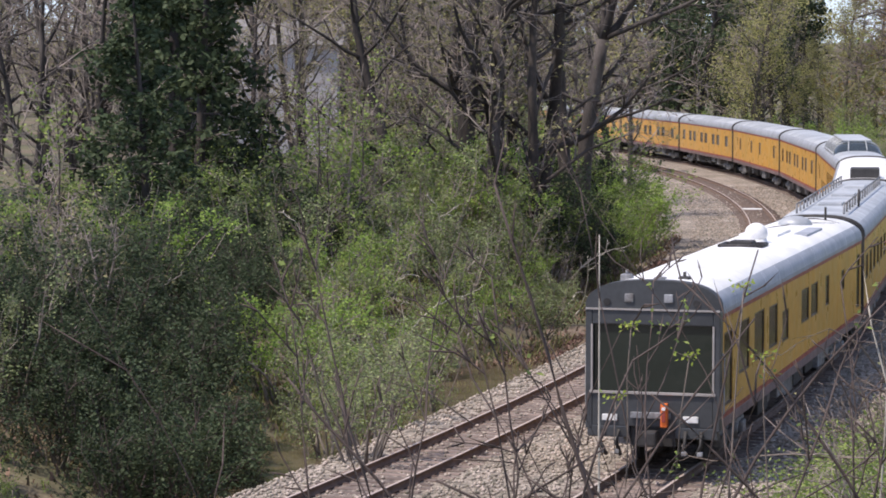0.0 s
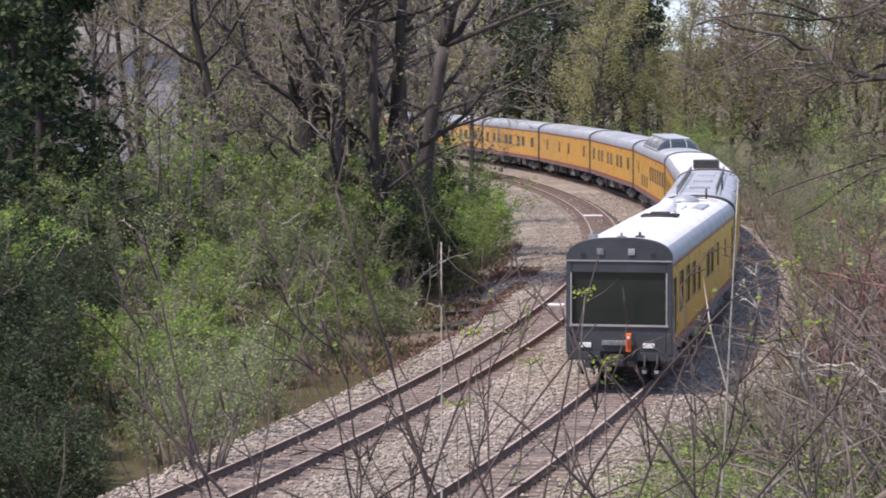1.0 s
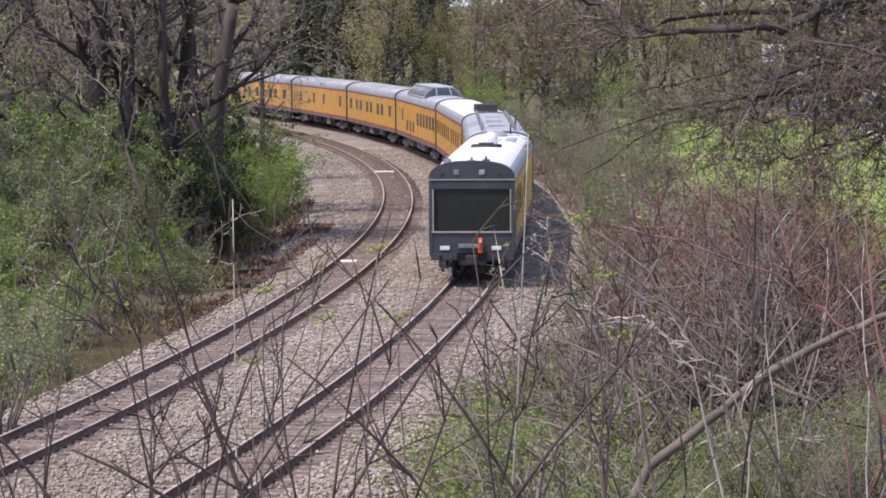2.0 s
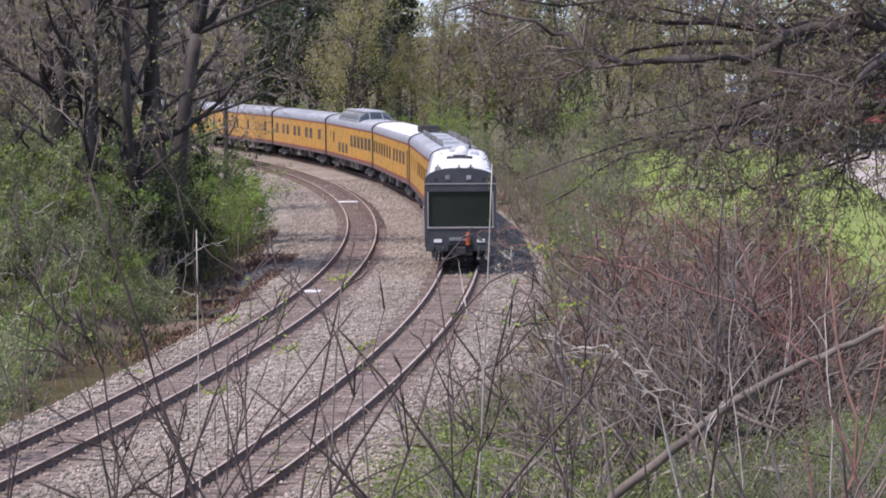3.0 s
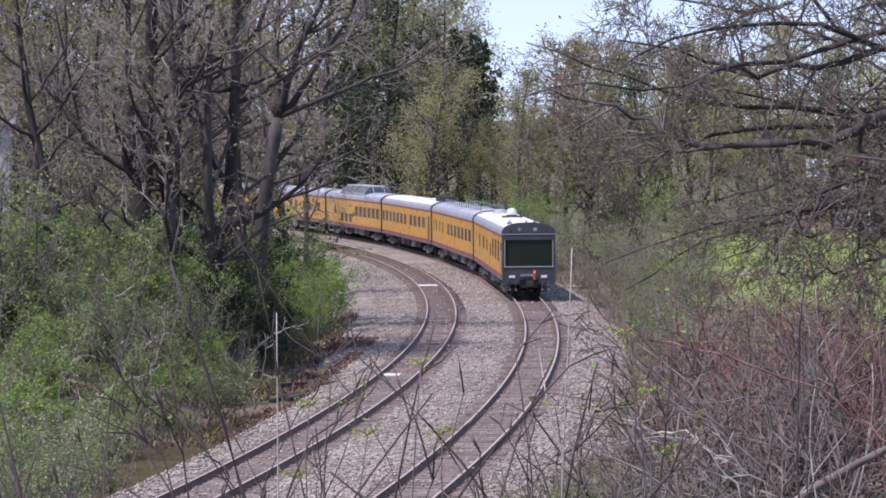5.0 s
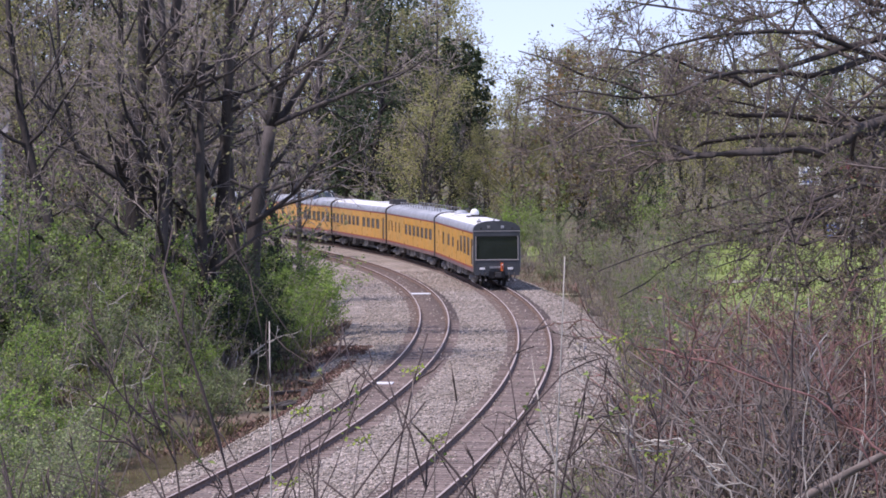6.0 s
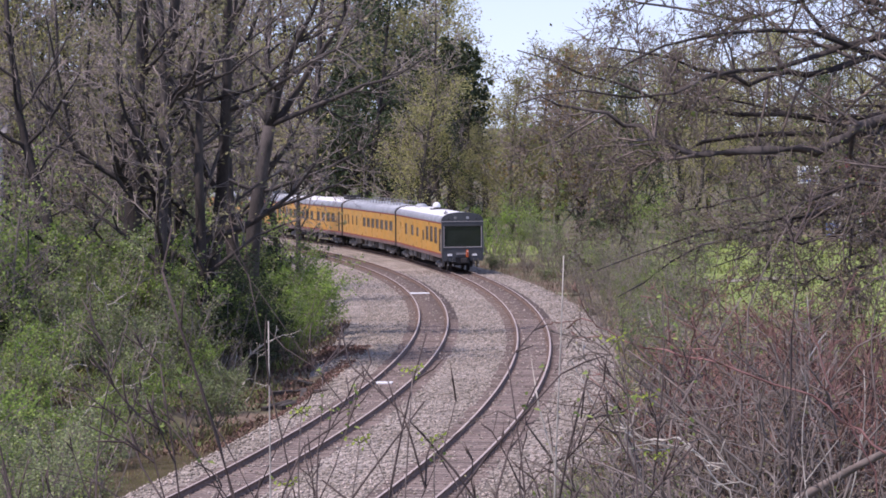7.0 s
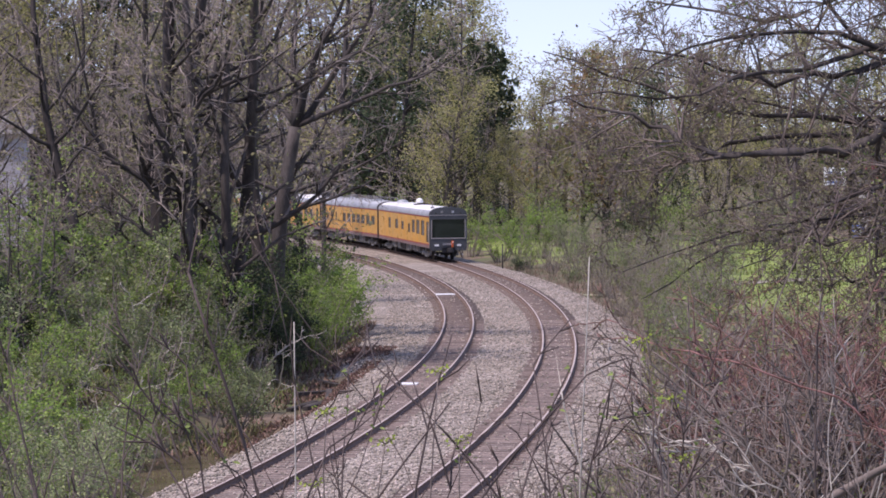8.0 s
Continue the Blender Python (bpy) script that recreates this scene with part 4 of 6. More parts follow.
def twig_mesh(name, seg, least):
    """Thin three-sided twigs; the last ones run out to a point."""
    a = np.array([s[0] for s in seg], dtype=float)
    b = np.array([s[1] for s in seg], dtype=float)
    ra, rb = np.maximum(least, np.array([s[2] for s in seg])), np.maximum(least, np.array([s[3] for s in seg]))
    end = np.array([len(s) > 4 for s in seg])
    ra, rb = np.where(end, ra * 1.35, ra), np.where(end, least * 0.2, rb)
    d = b - a
    d /= np.maximum(1e-6, np.linalg.norm(d, axis=1))[:, None]
    ref = np.where(np.abs(d[:, 2:3]) > 0.9, np.array([[1.0, 0, 0]]), np.array([[0, 0, 1.0]]))
    u = np.cross(d, ref)
    u /= np.linalg.norm(u, axis=1)[:, None]
    w = np.cross(d, u)
    t = np.arange(3) * math.tau / 3
    ring = np.cos(t)[None, :, None] * u[:, None] + np.sin(t)[None, :, None] * w[:, None]
    v = np.concatenate([a[:, None] + ring * ra[:, None, None], b[:, None] + ring * rb[:, None, None]], 1).reshape(-1, 3)
    first = np.arange(len(seg)) * 6
    point = np.array([(0, 1, 3), (1, 2, 3), (2, 0, 3)])
    prism = np.array([(0, 1, 4), (0, 4, 3), (1, 2, 5), (1, 5, 4), (2, 0, 3), (2, 3, 5)])
    f = np.concatenate([(prism[None] + first[~end][:, None, None]).reshape(-1, 3), (point[None] + first[end][:, None, None]).reshape(-1, 3)])
    used, f = np.unique(f, return_inverse=True)
    return raw_mesh(name, v[used], f.reshape(-1, 3), True)


def leaf_mesh(name, tips, seed, per=3, size=0.12, spread=0.15, droop=0.0, long=1.5):
    """Separate small folded leaves scattered about the twig ends."""
    rng = np.random.default_rng(seed)
    p = np.repeat(np.array([t[0] for t in tips], dtype=float), per, 0)
    n = len(p)
    p = p + rng.normal(0, spread, (n, 3))
    a = rng.normal(0, 1, (n, 3))
    a[:, 2] = a[:, 2] * 0.6 - droop
    a /= np.linalg.norm(a, axis=1)[:, None]
    b = np.cross(a, rng.normal(0, 1, (n, 3)))
    b /= np.maximum(1e-6, np.linalg.norm(b, axis=1))[:, None]
    c = np.cross(a, b)
    s = size * rng.uniform(0.55, 1.35, (n, 1))
    v = np.stack([p, p + a * s * long * 0.5 + b * s * 0.45 + c * s * 0.12, p + a * s * long, p + a * s * long * 0.5 - b * s * 0.45 + c * s * 0.12], 1).reshape(-1, 3)
    f = np.arange(n * 4).reshape(-1, 4)
    return raw_mesh(name, v, f)


def plant(name, label, category, group, wood, thick, bark, twig, leaves=(), least=0.008, limbs=0.0):
    """An empty with trunk, limbs, twigs and leaves from what has grown."""
    t = tagged(empty(name), label, category, group)
    rest = list(wood.seg)
    for k, (a, b, pts) in enumerate(wood.chains):
        main = k == 0 and thick
        if main or (limbs and pts[0][2] >= limbs):
            bm = tube(bmesh.new(), [p[0] for p in pts], [p[2] for p in pts], 9 if main else 7)
            part("trunk" if main else "limb", bm, bark, t)
            rest[a:b] = [None] * (b - a)
    rest = [s for s in rest if s]
    stout = [s for s in rest if s[2] >= 0.04]
    fine = [s for s in rest if s[2] < 0.04]
    if stout:
        tagged(put("branches", wood_mesh("branches", stout, sides=5), bark, t), kind="stuff")
    if fine:
        tagged(put("twigs", twig_mesh("twigs", fine, least), twig, t), kind="stuff")
    for tips, m, per, size, spread in leaves:
        if tips:
            tagged(put("leaves", leaf_mesh("leaves", tips, len(wood.seg), per, size, spread), m, t), kind="stuff")
    return t


def some(wood, share):
    return [t for t in wood.tips if wood.rng.random() < share]


def tall_tree(seed, h, r, label, leaf=None, share=0.2, per=2, size=0.13, first=0.3, limbs=14, lean=0.04, bark=None, count=7, least=0.012, spread=0.16, reach=0.33):
    """A tall woodland tree: a wandering trunk, rising limbs and fine twigs."""
    w = Wood(seed)
    rng = w.rng
    trunk = w.limb((0, 0, -0.4), (rng.uniform(-lean, lean), rng.uniform(-lean, lean), 1), h, r, r * 0.16, 14, 0.055, 0.03)
    for k in range(limbs):
        f = first + (0.97 - first) * (k + rng.random() * 0.7) / limbs
        p, d, rr = trunk[min(14, int(f * 14))]
        ln = h * (reach - 0.6 * reach * f) * rng.uniform(0.7, 1.3)
        sub = w.limb(p, w.side(d, 52), ln, rr * rng.uniform(0.35, 0.6), 0.018, 7, 0.13, 0.06)
        w.spray(sub, 2, ln * 0.42, count, 45, 0.05)
    leaves = [(some(w, share), leaf, per, size, spread)] if leaf else []
    return plant("tree", label, "tree", "woodland trees", w, 0.05, bark or M_BARK, M_TWIG, leaves, least)


def bush(seed, h, wide, label, leaf, share, per, size, stems=13, twig=None, level=2, name="bush", count=6, least=0.008, wander=0.13, angle=50, bark=None):
    """A many-stemmed shrub, uneven and open, leafy towards its outside."""
    w = Wood(seed)
    rng = w.rng
    for _ in range(stems):
        a = rng.uniform(0, math.tau)
        out = rng.random() ** 0.6
        d = Vector((math.cos(a) * out * wide / h * 0.9, math.sin(a) * out * wide / h * 0.9, 1))
        base = (math.cos(a) * 0.25 * wide * out, math.sin(a) * 0.25 * wide * out, -0.15)
        ln = h * rng.uniform(0.55, 1.1)
        st = w.limb(base, d, ln, 0.03 + 0.006 * h, 0.008, 7, wander, 0.02)
        w.spray(st, level, ln * 0.33, count, angle, 0.05)
    leaves = [(some(w, share), leaf, per, size, 0.12)] if leaf else []
    return plant(name, label, "bush", "trackside bushes", w, 0, bark or M_BARKGREY, twig or M_TWIG, leaves, least)


def conifer(seed, h, wide, label, per=5, size=0.16, first=0.05, round_top=False):
    """A dense dark evergreen with drooping tiers of needled sprays."""
    w = Wood(seed)
    rng = w.rng
    trunk = w.limb((0, 0, -0.4), (0, 0, 1), h, 0.035 * h * 0.5, 0.02, 14, 0.02, 0.02)
    for k in range(60):
        f = first + (0.98 - first) * k / 60
        p, d, rr = trunk[min(14, int(f * 14))]
        p = p + d * rng.uniform(0, h / 14)
        g = (1 - f) ** 0.75 if not round_top else math.sqrt(max(0.05, 1 - ((f - first) / (1 - first) * 2 - 0.8) ** 2 / 1.5))
        ln = wide * g * rng.uniform(0.75, 1.2)
        a = rng.uniform(0, math.tau)
        sub = w.limb(p, (math.cos(a), math.sin(a), rng.uniform(-0.1, 0.45)), ln, 0.05, 0.012, 5, 0.14, -0.02)
        w.spray(sub, 1, ln * 0.38, 9, 50, -0.02)
    return plant("conifer", label, "conifer", "woodland trees", w, 0.06, M_BARK, M_TWIG, [(w.tips, M_LEAFDARK, per, size, 0.13)], 0.01)


def place(proto, x, y, turn, size=1.0, label="", sink=0.0):
    m = Matrix.Translation((x, y, ground_z(x, y) - sink)) @ Matrix.Rotation(turn, 4, "Z") @ Matrix.Scale(size, 4)
    c = copy_thing(proto, m)
    if label:
        c["label"] = label
    return c


def side_x(y):
    """x of the second track's centre at y."""
    return C_SIDE[0] + math.sqrt(R_SIDE ** 2 - (y - C_SIDE[1]) ** 2)


def first_place(proto, x, y, turn, size=1.0):
    proto.matrix_basis = Matrix.Translation((x, y, ground_z(x, y))) @ Matrix.Rotation(turn, 4, "Z") @ Matrix.Scale(size, 4)


def great_tree():
    """The largest tree of the bank: a leaning trunk that forks into arching limbs."""
    w = Wood(19, 2)
    trunk = w.limb((0, 0, -0.4), (0.07, 0, 1), 12.4, 0.52, 0.34, 10, 0.03, 0.02)
    top, _, r = trunk[-1]
    for d, ln, rr in (((0.75, 0.1, 0.72), 12, 0.22), ((0.32, -0.2, 1), 11, 0.26), ((0.05, 0.2, 1), 11, 0.24), ((1.0, -0.2, 0.42), 11, 0.17), ((-0.5, 0.2, 0.8), 8, 0.15)):
        sub = w.limb(top, d, ln, rr, 0.03, 11, 0.10, 0.015)
        w.spray(sub, 3, ln * 0.36, 8, 44, 0.03, 0.5, 0.15, 0.16)
    for k, d, ln in ((6, (1, 0.1, 0.22), 7.5), (7, (1, -0.4, 0.35), 8), (8, (0.9, 0.3, 0.5), 8.5), (7, (-0.9, -0.3, 0.4), 6), (5, (-0.8, 0.2, 0.5), 5)):
        sub = w.limb(trunk[k][0], d, ln, 0.13, 0.02, 9, 0.13, 0.01)
        w.spray(sub, 3, ln * 0.34, 7, 46, 0.02, 0.5, 0.15, 0.16)
    t = plant("great_tree", "great forked bare tree with arching dark limbs", "tree", "woodland trees", w, 0.05, M_BARK, M_TWIG,
              [(some(w, 0.05), M_BUD, 1, 0.12, 0.1)], 0.012, 0.1)
    first_place(t, -8.3, 128.5, 0.0, 0.875)


def build_woods():
    rng = random.Random(11)
    bare = [tall_tree(21 + k, h, r, "tall bare woodland tree with dark trunk and fine twigs", M_BUD, 0.06, 1, 0.10, f, n, count=7)
            for k, (h, r, f, n) in enumerate(((23, 0.44, 0.22, 18), (19, 0.27, 0.16, 17), (24, 0.50, 0.30, 17), (16, 0.19, 0.12, 16)))]
    budding = tall_tree(41, 18, 0.28, "budding woodland tree hazed with pale green leaves", M_BUD, 0.55, 3, 0.11, 0.15, 17)
    # trees of the far wood, branched to the ground
    far = [tall_tree(44, 15, 0.24, "woodland tree in fresh spring-green leaf", M_OLIVE, 0.9, 11, 0.125, 0.08, 24, count=5, least=0.02, spread=0.42, reach=0.36),
           tall_tree(45, 16, 0.24, "olive budding tree at the wood's edge", M_OLIVE, 0.7, 8, 0.12, 0.08, 24, count=6, least=0.024, spread=0.40, reach=0.34),
           tall_tree(46, 17, 0.26, "bare grey-brown tree at the wood's edge", M_BUD, 0.16, 3, 0.11, 0.08, 28, count=7, least=0.022, spread=0.35, reach=0.34),
           tall_tree(47, 14, 0.22, "tree in young russet leaf", M_RUSSET, 0.8, 4, 0.24, 0.10, 22, count=5, least=0.02, spread=0.28, reach=0.36),
           tall_tree(48, 15, 0.24, "dark green tree at the wood's edge", M_LEAFDARK, 0.8, 9, 0.15, 0.08, 24, count=5, least=0.02, spread=0.4, reach=0.34)]
    far[3]["label"] = "tree in young russet and olive leaf"
    pine = conifer(61, 22, 3.4, "tall dark green pine with rounded top", 6, 0.30, 0.25, True)
    cedar = conifer(62, 14, 3.0, "dense dark green cedar with drooping sprays", 9, 0.18)
    first_place(bare[0], -11.7, 129.5, 0.4, 0.8)
    first_place(bare[1], -22.5, 150, 1.4, 1.0)
    first_place(bare[2], -8.95, 130.3, 2.0, 0.84)
    first_place(bare[3], -17.0, 140, 2.9, 1.0)
    first_place(budding, -14.0, 137, 0.4, 0.9)
    for p, x, y in zip(far, (20, 9, 26, 13.8, 4), (252, 250, 248, 256, 262)):
        first_place(p, x, y, x, 1.32 if x == 13.8 else 1.0)
    first_place(pine, 0.5, 296, 0.3, 0.98)
    first_place(cedar, -22.0, 104, 0.0, 1.2)
    place(cedar, -24.2, 109, 2.0, 1.25)
    place(cedar, -23.0, 99, 4.0, 0.75)
    place(cedar, -12.6, 142, 1.0, 0.42)
    place(cedar, -27.4, 120, 1.0, 0.8)
    for x, y, k, s in ((-28.5, 103, 3, 0.9), (-31.5, 113, 1, 0.8), (-27.5, 110, 3, 1.0), (-34, 125, 0, 0.8)):
        place(bare[k], x, y, x, s)
    great_tree()
    place(far[0], 0.4, 250, 1.0, 1.1)
    # trunks that can be told apart along the wooded bank
    for x, y, k, s in ((-20.6, 146, 0, 0.8), (-18.4, 152, 3, 1.2), (-14.0, 147, 0, 0.8), (-12.6, 153, 1, 1.1), (-24.5, 142, 3, 1.2), (-26.5, 148, 1, 1.0),
                       (-16.0, 160, 0, 0.95), (-29, 140, 0, 0.8), (-32, 150, 1, 0.95), (-8.4, 158, 1, 1.0), (-7.6, 168, 3, 1.05), (-15.2, 143, 1, 0.9), (-19.5, 137, 3, 0.9), (-28.5, 128, 1, 0.8), (-31, 122, 3, 0.9)):
        place(bare[k], x, y, rng.uniform(0, 6.28), s)
    for x, y, k, s in ((-10.9, 113, 0, 1.3), (-9.6, 115, 1, 1.4), (-12.2, 111, 2, 1.15), (-14.6, 110, 1, 1.05)):
        place(bare[k], x, y, rng.uniform(0, 6.28), s)
    for x, y, s in ((-10.6, 109, 1.3), (-9.2, 112, 1.2), (-12.6, 117, 1.2), (-16.6, 134, 0.62), (-12.0, 141, 0.75), (-23, 133, 0.6), (-26, 136, 0.8), (-19.4, 142, 0.85), (-30, 133, 0.7)):
        place(budding, x, y, rng.uniform(0, 6.28), s)
    # the wood behind the bank
    n = 0
    for _ in range(20):
        y = rng.uniform(116, 175)
        place(bare[rng.choice((0, 1, 3))] if rng.random() < 0.7 else budding, rng.uniform(-0.36, -0.245) * y, y, rng.uniform(0, 6.28), rng.uniform(0.7, 1.0))
    while n < 62:
        y = rng.uniform(128, 300)
        x = rng.uniform(-0.31, -0.04) * y
        if x > side_x(min(y, 400)) - 8 or (y < 150 and x > -27):
            continue
        k = rng.random()
        if y < 190:
            place(bare[rng.choice((0, 1, 1, 3))] if k < 0.7 else budding, x, y, rng.uniform(0, 6.28), rng.uniform(0.75, 1.0))
        else:
            place(far[2] if k < 0.62 else far[1] if k < 0.85 else far[0], x, y, rng.uniform(0, 6.28), rng.uniform(0.95, 1.3))
        n += 1
    # the wood beyond the curve, in ranks to close the view
    for y0, gap, x0, x1, lo, hi in ((252, 4.6, -3, 58, 0.92, 1.15), (278, 5.4, -9, 64, 1.05, 1.25), (306, 6.2, -17, 72, 1.15, 1.4), (338, 8.0, -40, 80, 1.25, 1.5)):
        x = x0
        while x < x1:
            y = y0 + rng.uniform(-9, 9)
            ur = math.hypot(x - C_MAIN[0], y - C_MAIN[1]) - R_MAIN
            if ur > 8.5:
                k = rng.choices(range(5), (3.0, 4.4, 2.8, 0.2, 0.5))[0]
                s = rng.uniform(lo, hi) * (0.72 if 0.018 < x / y < 0.046 else 1.03 if x / y > 0.046 else 1.22)
                if x / y < -0.010:
                    s, k = s * 1.42, rng.choice((1, 2, 2, 4))
                place(far[k], x, y, rng.uniform(0, 6.28), s)
            x += gap * rng.uniform(0.7, 1.3)
    x = -43.0
    while x < 2:
        place(far[rng.choice((1, 2, 2, 1, 4, 0))], x, 347 + rng.uniform(-5, 5), rng.uniform(0, 6.28), rng.uniform(1.75, 2.1))
        x += rng.uniform(2.8, 4.6)
    for _ in range(26):
        y = rng.uniform(196, 262)
        x = rng.uniform(-0.235, -0.082) * y
        if x < side_x(y) - 7:
            place(far[rng.choice((2, 2, 2, 1, 4))], x, y, rng.uniform(0, 6.28), rng.uniform(1.35, 1.65))
    for x, y, s in ((-3.5, 292, 0.9), (3.8, 300, 0.98), (6.4, 306, 0.9), (-8, 300, 0.85), (40, 330, 0.85)):
        place(pine, x, y, rng.uniform(0, 6.28), s)


build_woods()


def build_bank_bushes():
    rng = random.Random(23)
    kinds = [bush(71, 3.4, 2.2, "leafy spring-green bush on the bank", M_LEAF, 0.85, 9, 0.068, count=5),
             bush(72, 3.0, 2.0, "bright green bush in fresh leaf", M_LEAFBRIGHT, 0.9, 10, 0.068, count=5),
             bush(73, 3.8, 2.3, "dusty green bush half in leaf", M_LEAFDUSTY, 0.7, 8, 0.066, count=5),
             bush(74, 3.2, 2.1, "dark evergreen bush on the bank", M_LEAFDARK, 0.95, 13, 0.066, twig=M_TWIGDARK, count=5),
             bush(75, 3.5, 2.4, "tangled bare brown bush with few buds", M_BUD, 0.25, 2, 0.07, count=7),
             bush(76, 2.6, 2.0, "low dense green scrub over the bank", M_LEAFDUSTY, 0.9, 7, 0.08, count=5)]
    sapling = [tall_tree(81, 7.5, 0.06, "slender sapling with yellow-green leaves", M_LEAF, 0.5, 2, 0.10, 0.2, 13, count=5),
               tall_tree(82, 8.5, 0.07, "slender bare sapling among the bushes", M_BUD, 0.12, 1, 0.09, 0.15, 14, bark=M_BARKGREY, count=6)]
    homes = ((-7.4, 131), (-9.4, 127), (-13, 118), (-9.4, 122), (-12, 110), (-12, 100))
    for p, (x, y) in zip(kinds, homes):
        first_place(p, x, y, rng.uniform(0, 6))
    first_place(sapling[0], -16.5, 121, 1.0)
    first_place(sapling[1], -14.0, 128, 2.0)
    # the green screen where the line goes out of sight
    for x, y, k, s in ((-5.6, 127, 1, 1.15), (-5.3, 130, 1, 1.1), (-6.3, 124.5, 1, 0.95), (-5.9, 121.5, 1, 0.7), (-5.9, 133.5, 1, 1.1), (-7.6, 136, 0, 1.45), (-7.6, 128.5, 0, 1.15), (-6.2, 130.5, 0, 1.15), (-9.0, 134, 3, 1.6), (-9.8, 138, 0, 1.9), (-6.6, 136.5, 1, 1.3),
                       (-11.2, 131, 3, 1.3), (-8.0, 140, 3, 1.75), (-12.2, 125, 1, 1.15), (-10.4, 121, 1, 0.95), (-13.2, 133, 2, 1.4), (-15.4, 129, 3, 1.3), (-7.2, 125.6, 5, 0.9), (-8.6, 112, 0, 1.1), (-10.2, 110.5, 1, 1.2), (-11.8, 109, 0, 1.3), (-9.4, 107.5, 5, 1.0), (-13.2, 107, 2, 1.25), (-8.0, 116, 3, 1.0), (-11.4, 137, 0, 1.85)):
        place(kinds[k], x, y, rng.uniform(0, 6.28), s)
    for row in range(6):
        y = 50.0 + rng.uniform(0, 2)
        while y < 130:
            up = max(0.0, min(1.0, (y - 85) / 35))
            x = side_x(y) - 7.9 + 1.6 * up - row * 2.5 + rng.uniform(-1, 1)
            far_left = x < -0.188 * y
            w = ((4, 3, 3, 0.2, 2, 4) if row < 3 and y < 108 else (3, 1.6, 3, 1.0, 3.5, 2)) if not far_left else (1.2, 0.3, 0.6, 6, 0.6, 0.6)
            k = rng.choices(range(6), w)[0]
            size = rng.uniform(0.5, 0.75) if row == 0 else rng.uniform(0.7, 1.1) if row < 3 else rng.uniform(0.95, 1.4)
            place(kinds[k], x, y, rng.uniform(0, 6.28), size)
            y += rng.uniform(3.0, 5.2) * (0.9 if row < 2 else 1.05)
    for x, y, k, s in ((-9.6, 66, 2, 0.8), (-11.2, 70, 2, 0.9), (-10.4, 74, 0, 0.9), (-12.6, 80, 5, 1.0), (-9.9, 80, 2, 0.8), (-13.8, 88, 0, 1.0), (-11.3, 87, 1, 0.8), (-8.9, 60, 2, 0.8)):
        place(kinds[k], x, y, rng.uniform(0, 6.28), s)
    for _ in range(13):
        y = rng.uniform(62, 108)
        place(kinds[3], rng.uniform(-0.285, -0.20) * y, y, rng.uniform(0, 6.28), rng.uniform(0.75, 1.15), sink=0.1)
    for _ in range(15):
        y = rng.uniform(80, 135)
        x = side_x(y) - 11 - rng.uniform(0, 13)
        place(sapling[rng.randrange(2)], x, y, rng.uniform(0, 6.28), rng.uniform(0.8, 1.25))
    # brush along the far side of the line
    for x, y, k, s in ((5.9, 200, 3, 0.42), (4.9, 221, 1, 1.15), (8.2, 218, 0, 1.1), (11, 214, 2, 0.8), (2.4, 232, 0, 1.3), (6.6, 229, 1, 1.3), (13, 222, 4, 0.9), (-1.5, 238, 0, 1.3), (-6, 246, 0, 1.4),
                       (10.4, 150, 4, 0.5), (12.6, 143, 5, 0.6), (14.0, 138, 3, 0.6), (12.2, 158, 4, 0.5), (10.9, 168, 4, 0.45), (13.6, 128, 4, 0.6), (15.2, 120, 2, 0.6), (12.2, 118, 4, 0.55), (10.6, 126, 4, 0.5),
                       (16.5, 131, 4, 0.6), (11.6, 108, 4, 0.5), (13.5, 100, 2, 0.6), (17, 112, 4, 0.7), (10.2, 178, 4, 0.45), (9.2, 188, 5, 0.45), (11.4, 196, 4, 0.6), (9.6, 135, 4, 0.45), (9.7, 144, 4, 0.4),
                       (13.8, 206, 4, 0.8), (16.5, 210, 2, 0.9), (19, 216, 4, 1.0), (22.5, 222, 0, 1.1), (26, 226, 4, 1.2), (29, 230, 2, 1.2), (8.6, 205, 4, 0.7), (10.5, 203, 2, 0.8), (12.6, 200, 4, 0.75), (9.8, 193, 4, 0.6), (12.5, 190, 0, 0.7), (14.5, 195, 4, 0.8), (11.3, 184, 4, 0.6), (13.4, 181, 2, 0.7), (15.5, 186, 4, 0.7), (12.2, 172, 4, 0.6), (14.2, 170, 0, 0.6), (13, 162, 4, 0.6), (15, 158, 2, 0.7), (13.2, 150, 4, 0.6), (15.4, 146, 4, 0.7), (16, 236, 3, 1.4), (20, 240, 0, 1.5), (25, 243, 4, 1.6), (31, 240, 2, 1.5), (11, 240, 0, 1.5)):
        place(kinds[k], x, y, rng.uniform(0, 6.28), s)
    n = 0
    while n < 52:
        y = rng.uniform(112, 214)
        x = rng.uniform(0.03, 0.105) * y
        out = math.hypot(x - C_MAIN[0], y - C_MAIN[1]) - R_MAIN
        if out < 5.2 or out > 15:
            continue
        place(kinds[rng.choices((0, 2, 4, 5), (0.6, 2, 5, 1))[0]], x, y, rng.uniform(0, 6.28), rng.uniform(0.45, 0.7) * (1.0 if out < 8 else 1.45))
        n += 1
    # clumps in bright leaf that stand out of the bank
    for x, y, k, s in ((-25.3, 90, 1, 1.25), (-16.4, 105, 1, 1.55), (-12.0, 112, 1, 1.45), (-10.4, 108, 1, 0.85), (-17.6, 98, 0, 1.3), (-14.2, 92, 1, 0.9), (-9.2, 103, 1, 0.7)):
        place(kinds[k], x, y, rng.uniform(0, 6.28), s)
